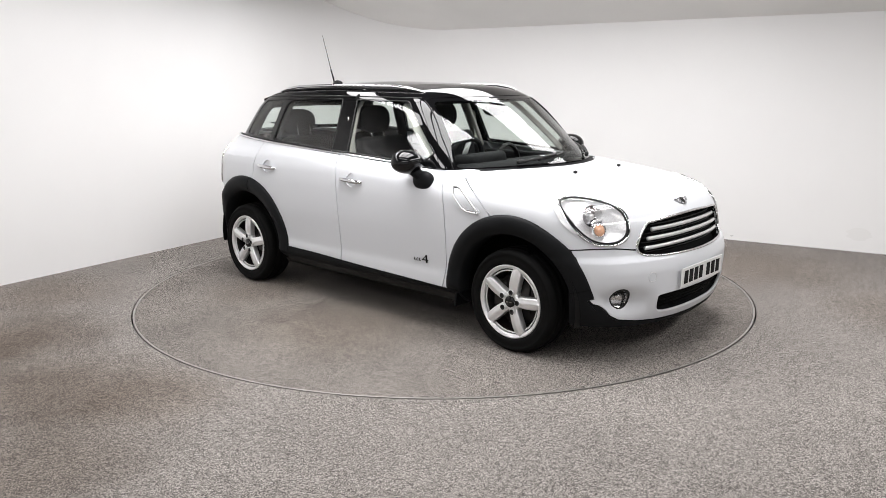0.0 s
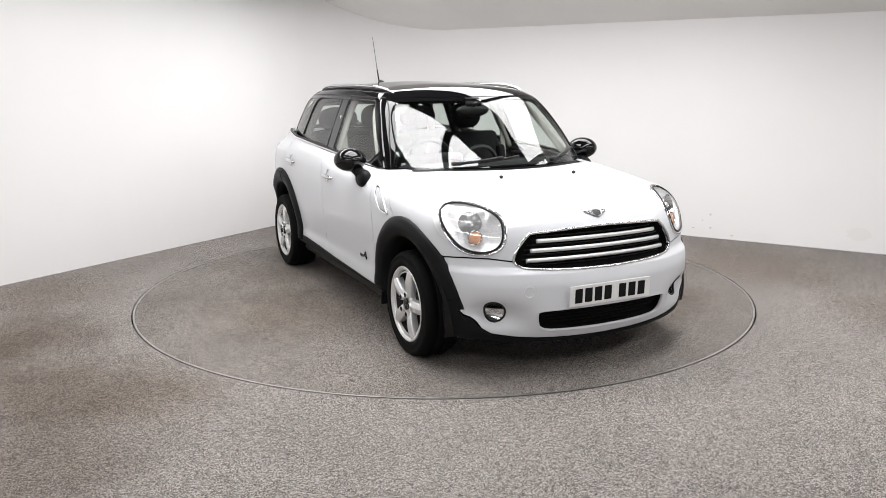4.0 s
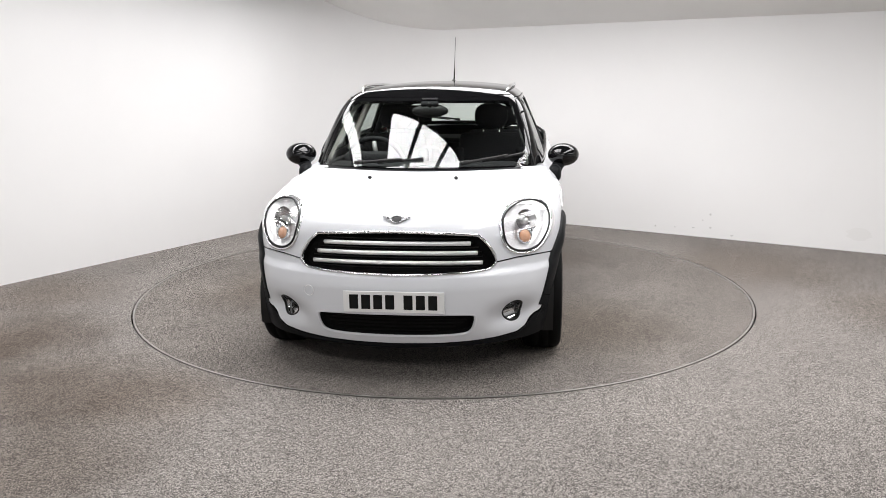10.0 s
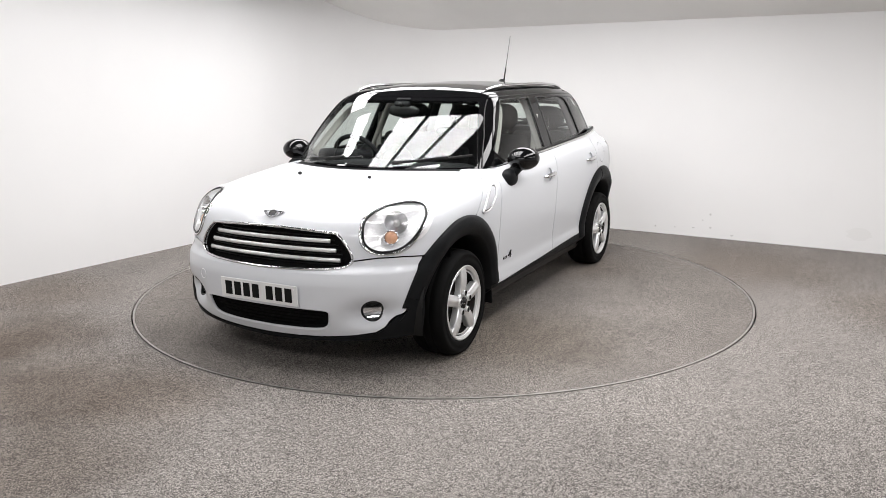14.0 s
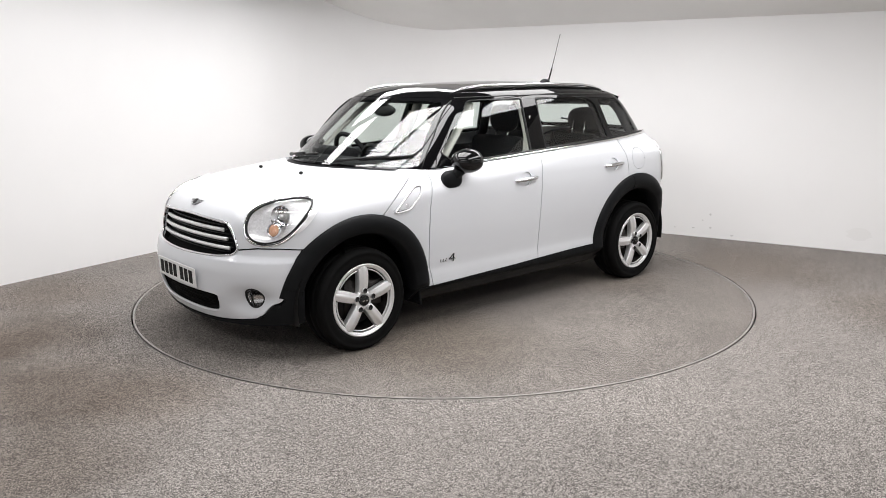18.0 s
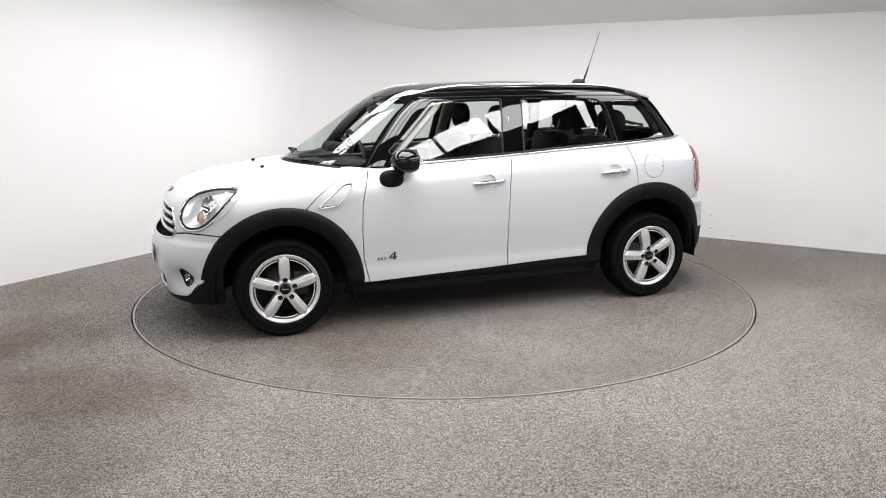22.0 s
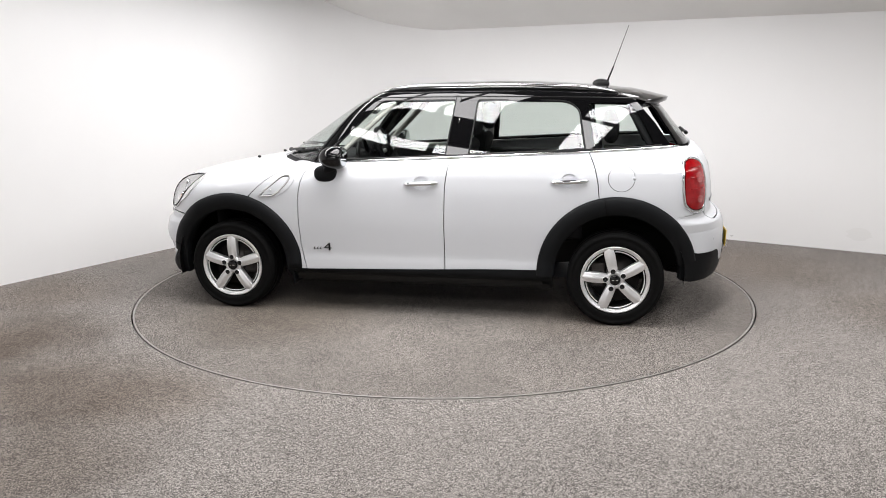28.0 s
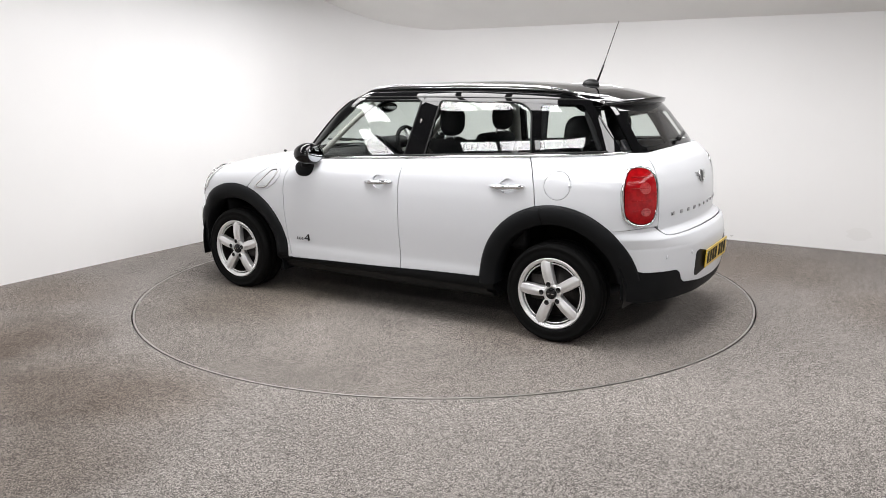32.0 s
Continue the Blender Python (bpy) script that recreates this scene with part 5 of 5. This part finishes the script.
# scuttle panel under the wipers
ys = np.linspace(-0.650, 0.650, 40)
v = []
for y in ys:
    xb = 1.150 - 0.66 * y * y
    a = cast(body_field, np.array([[xb + 0.004, y]]), "top")[0]
    b = cast(cabin_field, np.array([[y, 1.040 - 0.055 * y * y]]), "front")[0]
    v += [a - [0, 0, 0.014], (a + b) / 2 - [0, 0, 0.018], b - [0.0, 0, 0.004]]
raw("scuttle_panel", v, [(i * 3 + j, i * 3 + j + 1, i * 3 + j + 4, i * 3 + j + 3) for i in range(39) for j in range(2)], PLASTIC, car, "black scuttle panel below the windscreen")
v, f = tube([a - np.array([0, 0, -0.001]) for a in v[0::3]], 0.005, False, 6)
raw("bonnet_seal", v, f, SILVER, car)
# antenna
v, f = ellipsoid((-1.168, 0, 1.512), np.array([0.060, 0.024, 0.036]), lambda p: np.array([p[0], p[1], max(p[2], -0.3)]))
ant = raw("antenna", v, f, SATIN, roof, "black antenna base")
v, f = tube([(-1.212, 0, 1.530), (-1.250, 0, 1.630), (-1.253, 0, 1.64), (-1.345, 0, 1.909)], [0.007, 0.006, 0.003, 0.002], False, 6)
raw("mast", v, f, SATIN, ant, "thin raked antenna mast")
# exhaust
for y in (-0.53,):
    v, f = lathe([(0.030, 0.0), (0.034, 0.0), (0.034, -0.16), (0.030, -0.16), (0.030, 0.0)], 20)
    raw("exhaust_tip", [(-1.935 - b, y + a, 0.300 + c) for a, b, c in v], f, CHROME, car, "chrome exhaust tip")

# ---- inside ----
def cushion(sx, sy, sz, m, name, parent, mat=CLOTH, label="", bevel=0.05):
    bm = bmesh.new()
    box(bm, sx, sy, sz, m, min(bevel, sx * 0.45, sy * 0.45, sz * 0.45), 4)
    return part(name, bm, mat, parent, label, smooth=True)


def seat(x, y, front=True):
    s = cushion(0.50, 0.48, 0.16, pose(x, y, 0.56), "front_seat" if front else "rear_seat", car, label="black cloth seat")
    cushion(0.13, 0.48, 0.60 if front else 0.58, pose(x - 0.28, y, 0.86 if front else 0.84, 0, -16, 0), "backrest", s)
    for k in (-1, 1):
        cushion(0.15, 0.07, 0.45, pose(x - 0.24, y + k * 0.23, 0.82, 0, -16, 0), "bolster", s, bevel=0.03)
    up = 1.272 if front else 1.225
    v, f = ellipsoid((x - 0.405 - 0.06 * (not front), y, up), np.array([0.055, 0.128 if front else 0.17, 0.100 if front else 0.10]), lambda p: np.sign(p) * np.abs(p)**0.80, 32, 20)
    raw("headrest", v, f, CLOTH, s, "rounded black headrest")
    for k in (-1, 1):
        v, f = tube([(x - 0.36, y + k * 0.06, 1.08), (x - 0.40, y + k * 0.06, 1.22)], 0.006, False, 6)
        raw("headrest_post", v, f, CHROME, s)


for y in (-0.37, 0.37):
    seat(0.08, y)
    seat(-0.78, y, False)
cushion(0.30, 1.30, 0.34, pose(0.72, 0, 0.86, 0, -8, 0), "dashboard", car, DASH, "black dashboard", 0.09)
cushion(0.26, 1.22, 0.05, pose(0.86, 0, 0.968, 0, 3, 0), "dash_top", car, DASH, "black dashboard top", 0.02)
cushion(0.22, 0.34, 0.10, pose(0.66, -0.37, 1.035, 0, -8, 0), "instrument_hood", car, DASH, "black instrument binnacle", 0.04)
v, f = lathe([(0.125, -0.035), (0.140, -0.02), (0.145, 0.0), (0.140, 0.015), (0.125, 0.02)], 36)
raw("speedometer", [(0.60 + b * 0.6, a, 0.98 + c) for a, b, c in v], f, SATIN, car, "round central dial")
cushion(0.60, 0.22, 0.22, pose(0.30, 0, 0.50), "centre_console", car, DASH, "black centre console", 0.04)
# steering wheel on the right-hand side
rot = Matrix.Translation((0.50, -0.37, 1.00)) @ Matrix.Rotation(radians(-65), 4, "Y")
ring = [rot @ Vector((0.185 * math.cos(a), 0.185 * math.sin(a), 0)) for a in np.linspace(0, 2 * math.pi, 40, endpoint=False)]
v, f = tube(ring, 0.017, True, 10, up=tuple(rot.to_3x3() @ Vector((0, 0, 1))))
sw = raw("steering_wheel", v, f, DASH, car, "black steering wheel")
for a in (0, math.pi, -math.pi / 2):
    v, f = tube([rot @ Vector((0, 0, 0)), rot @ Vector((0.17 * math.cos(a + math.pi / 2), 0.17 * math.sin(a + math.pi / 2), 0))], 0.016, False, 6)
    raw("wheel_arm", v, f, SILVER, sw)
v, f = ellipsoid(rot @ Vector((0, 0, 0)), np.array([0.045, 0.065, 0.055]))
raw("wheel_boss", v, f, DASH, sw)
# rear-view mirror
v, f = ellipsoid((0.490, 0.0, 1.345), np.array([0.030, 0.125, 0.045]))
rv = raw("interior_mirror", v, f, SATIN, car, "black interior mirror")
v, f = ellipsoid((0.470, 0.0, 1.345), np.array([0.016, 0.112, 0.036]))
raw("mirror_glass", v, f, MIRROR, rv)
v, f = tube([(0.50, 0, 1.37), (0.535, 0, 1.395)], 0.012, False, 8)
raw("mirror_stem", v, f, SATIN, rv)
cushion(0.07, 0.12, 0.03, pose(0.490, 0, 1.402, 0, 40, 0), "sensor_box", rv, CLOTH, bevel=0.015)
# pillar and door trims
for s in (1, -1):
    side = "left" if s > 0 else "right"
    inner = lambda p: cabin_field(p) + 0.055
    for line, w in (([(0.58, 1.03), (0.20, 1.39)], 0.036), ([(-0.255, 1.02), (-0.305, 1.42)], 0.050), ([(-1.115, 1.05), (-1.075, 1.40)], 0.045), ([(-1.53, 1.08), (-1.38, 1.37)], 0.050)):
        v, f = tube(line_on(inner, resample(line, 10), side), w, False, 8, 0.5)
        raw("pillar_trim", v, f, LINER if line[0][0] > -1 else DASH, car, "pale grey pillar trim" if line[0][0] > -1 else "black pillar trim")
    for x, n in ((0.20, 0.78), (-0.68, 0.80)):
        cushion(n, 0.06, 0.46, pose(x, s * 0.725, 0.765), "door_trim", car, DASH, "black door trim", 0.02)
    # seat belt
    v, f = tube([(-0.27, s * 0.66, 1.30), (-0.22, s * 0.66, 0.95), (-0.20, s * 0.64, 0.70)], 0.022, False, 6, 0.15)
    raw("seat_belt", v, f, LINER, car, "grey seat belt")
cushion(0.55, 1.15, 0.04, pose(-1.48, 0, 1.02), "parcel_shelf", car, DASH, "black parcel shelf", 0.015)

# ---- light rig: white panels in dark frames under the pitched roof, outer rows added as fill; l runs along the west wall, r along the north wall ----
LIGHT = lamp_material("light panel", (1.0, 0.985, 0.99), 13.0)
DIMMED = lamp_material("dimmed light panel", (1.0, 0.985, 0.99), 8.0)
SOFTER = lamp_material("softer light panel", (1.0, 0.985, 0.99), 11.6)
EDGE_FILL = lamp_material("added edge fill panel", (1.0, 0.985, 0.99), 10.4)
RIG_Z = 2.4


def rig_panel(name, l0, l1, r0, r1, glow=LIGHT, z=RIG_Z):
    p = lambda l, r: LDIR * l + RDIR * r
    o = [p(l0, r0), p(l1, r0), p(l1, r1), p(l0, r1)]
    thing = new(name)
    tagged(thing, "slim white light panel in a black frame, outer rows added as fill", "light panel", "light panels over the turntable")
    case = slab("housing", [(a.x, a.y) for a in o], z + 0.01, z + 0.06, SATIN)
    case.parent = thing
    del case["kind"]
    g = 0.032
    i = [p(l0 + g, r0 + g), p(l1 - g, r0 + g), p(l1 - g, r1 - g), p(l0 + g, r1 - g)]
    raw("diffuser", [(a.x, a.y, z + 0.004) for a in i], [(0, 1, 2, 3)], glow, thing, "white glowing diffuser", smooth=False)


for r0, r1 in ((-0.53, -0.09), (-0.09, 0.42), (0.42, 0.93)):
    rig_panel("light_fill_panel", 0.35, 1.65, r0, r1)
for r0, r1 in ((-0.60, 0.02), (0.02, 0.50), (0.50, 1.20)):
    rig_panel("light_fill_panel", 2.18, 2.45, r0, r1)
for l0, l1 in ((-0.50, 0.53), (0.53, 1.20), (1.20, 2.20)):
    rig_panel("light_fill_panel", l0, l1, 1.75, 2.25)
for r0, r1 in ((-1.60, -0.65), (-0.65, 0.30), (0.30, 1.15), (1.15, 2.10)):
    rig_panel("light_fill_panel", -1.50, -0.60, r0, r1, DIMMED)
for l0, l1 in ((-1.30, -0.1), (-0.1, 1.1), (1.1, 2.3)):
    rig_panel("light_fill_panel", l0, l1, -1.95, -1.50, SOFTER, 2.55 if l0 < -1 else 2.8)
# fill row added out of view to brighten the near west wall
for l0, l1 in ((2.40, 3.50), (3.50, 4.60)):
    rig_panel("light_fill_panel", l0, l1, -2.30, -1.90, SOFTER, 2.8)
# unseen fill rows added further out: along the side and above the camera
for k in range(4):
    rig_panel("light_fill_panel", -2.0 + 1.15 * k, -0.87 + 1.15 * k, 3.9, 4.5, EDGE_FILL)
for k in range(1, 4):
    rig_panel("light_fill_panel", 4.5, 5.1, -1.2 + 1.15 * k, -0.07 + 1.15 * k)


def motions():
    rows_t, rows_c = [], []
    for i, h in enumerate(HEADINGS):
        a = radians(h)
        x, y = OX * math.cos(a) - OY * math.sin(a), OX * math.sin(a) + OY * math.cos(a)
        rows_t.append((4.0 * i, pose(0, 0, 0, 0, 0, h)))
        rows_c.append((4.0 * i, pose(x, y, 0, 0, 0, h)))
    walk(turntable, rows_t)
    walk(car, rows_c)


motions()
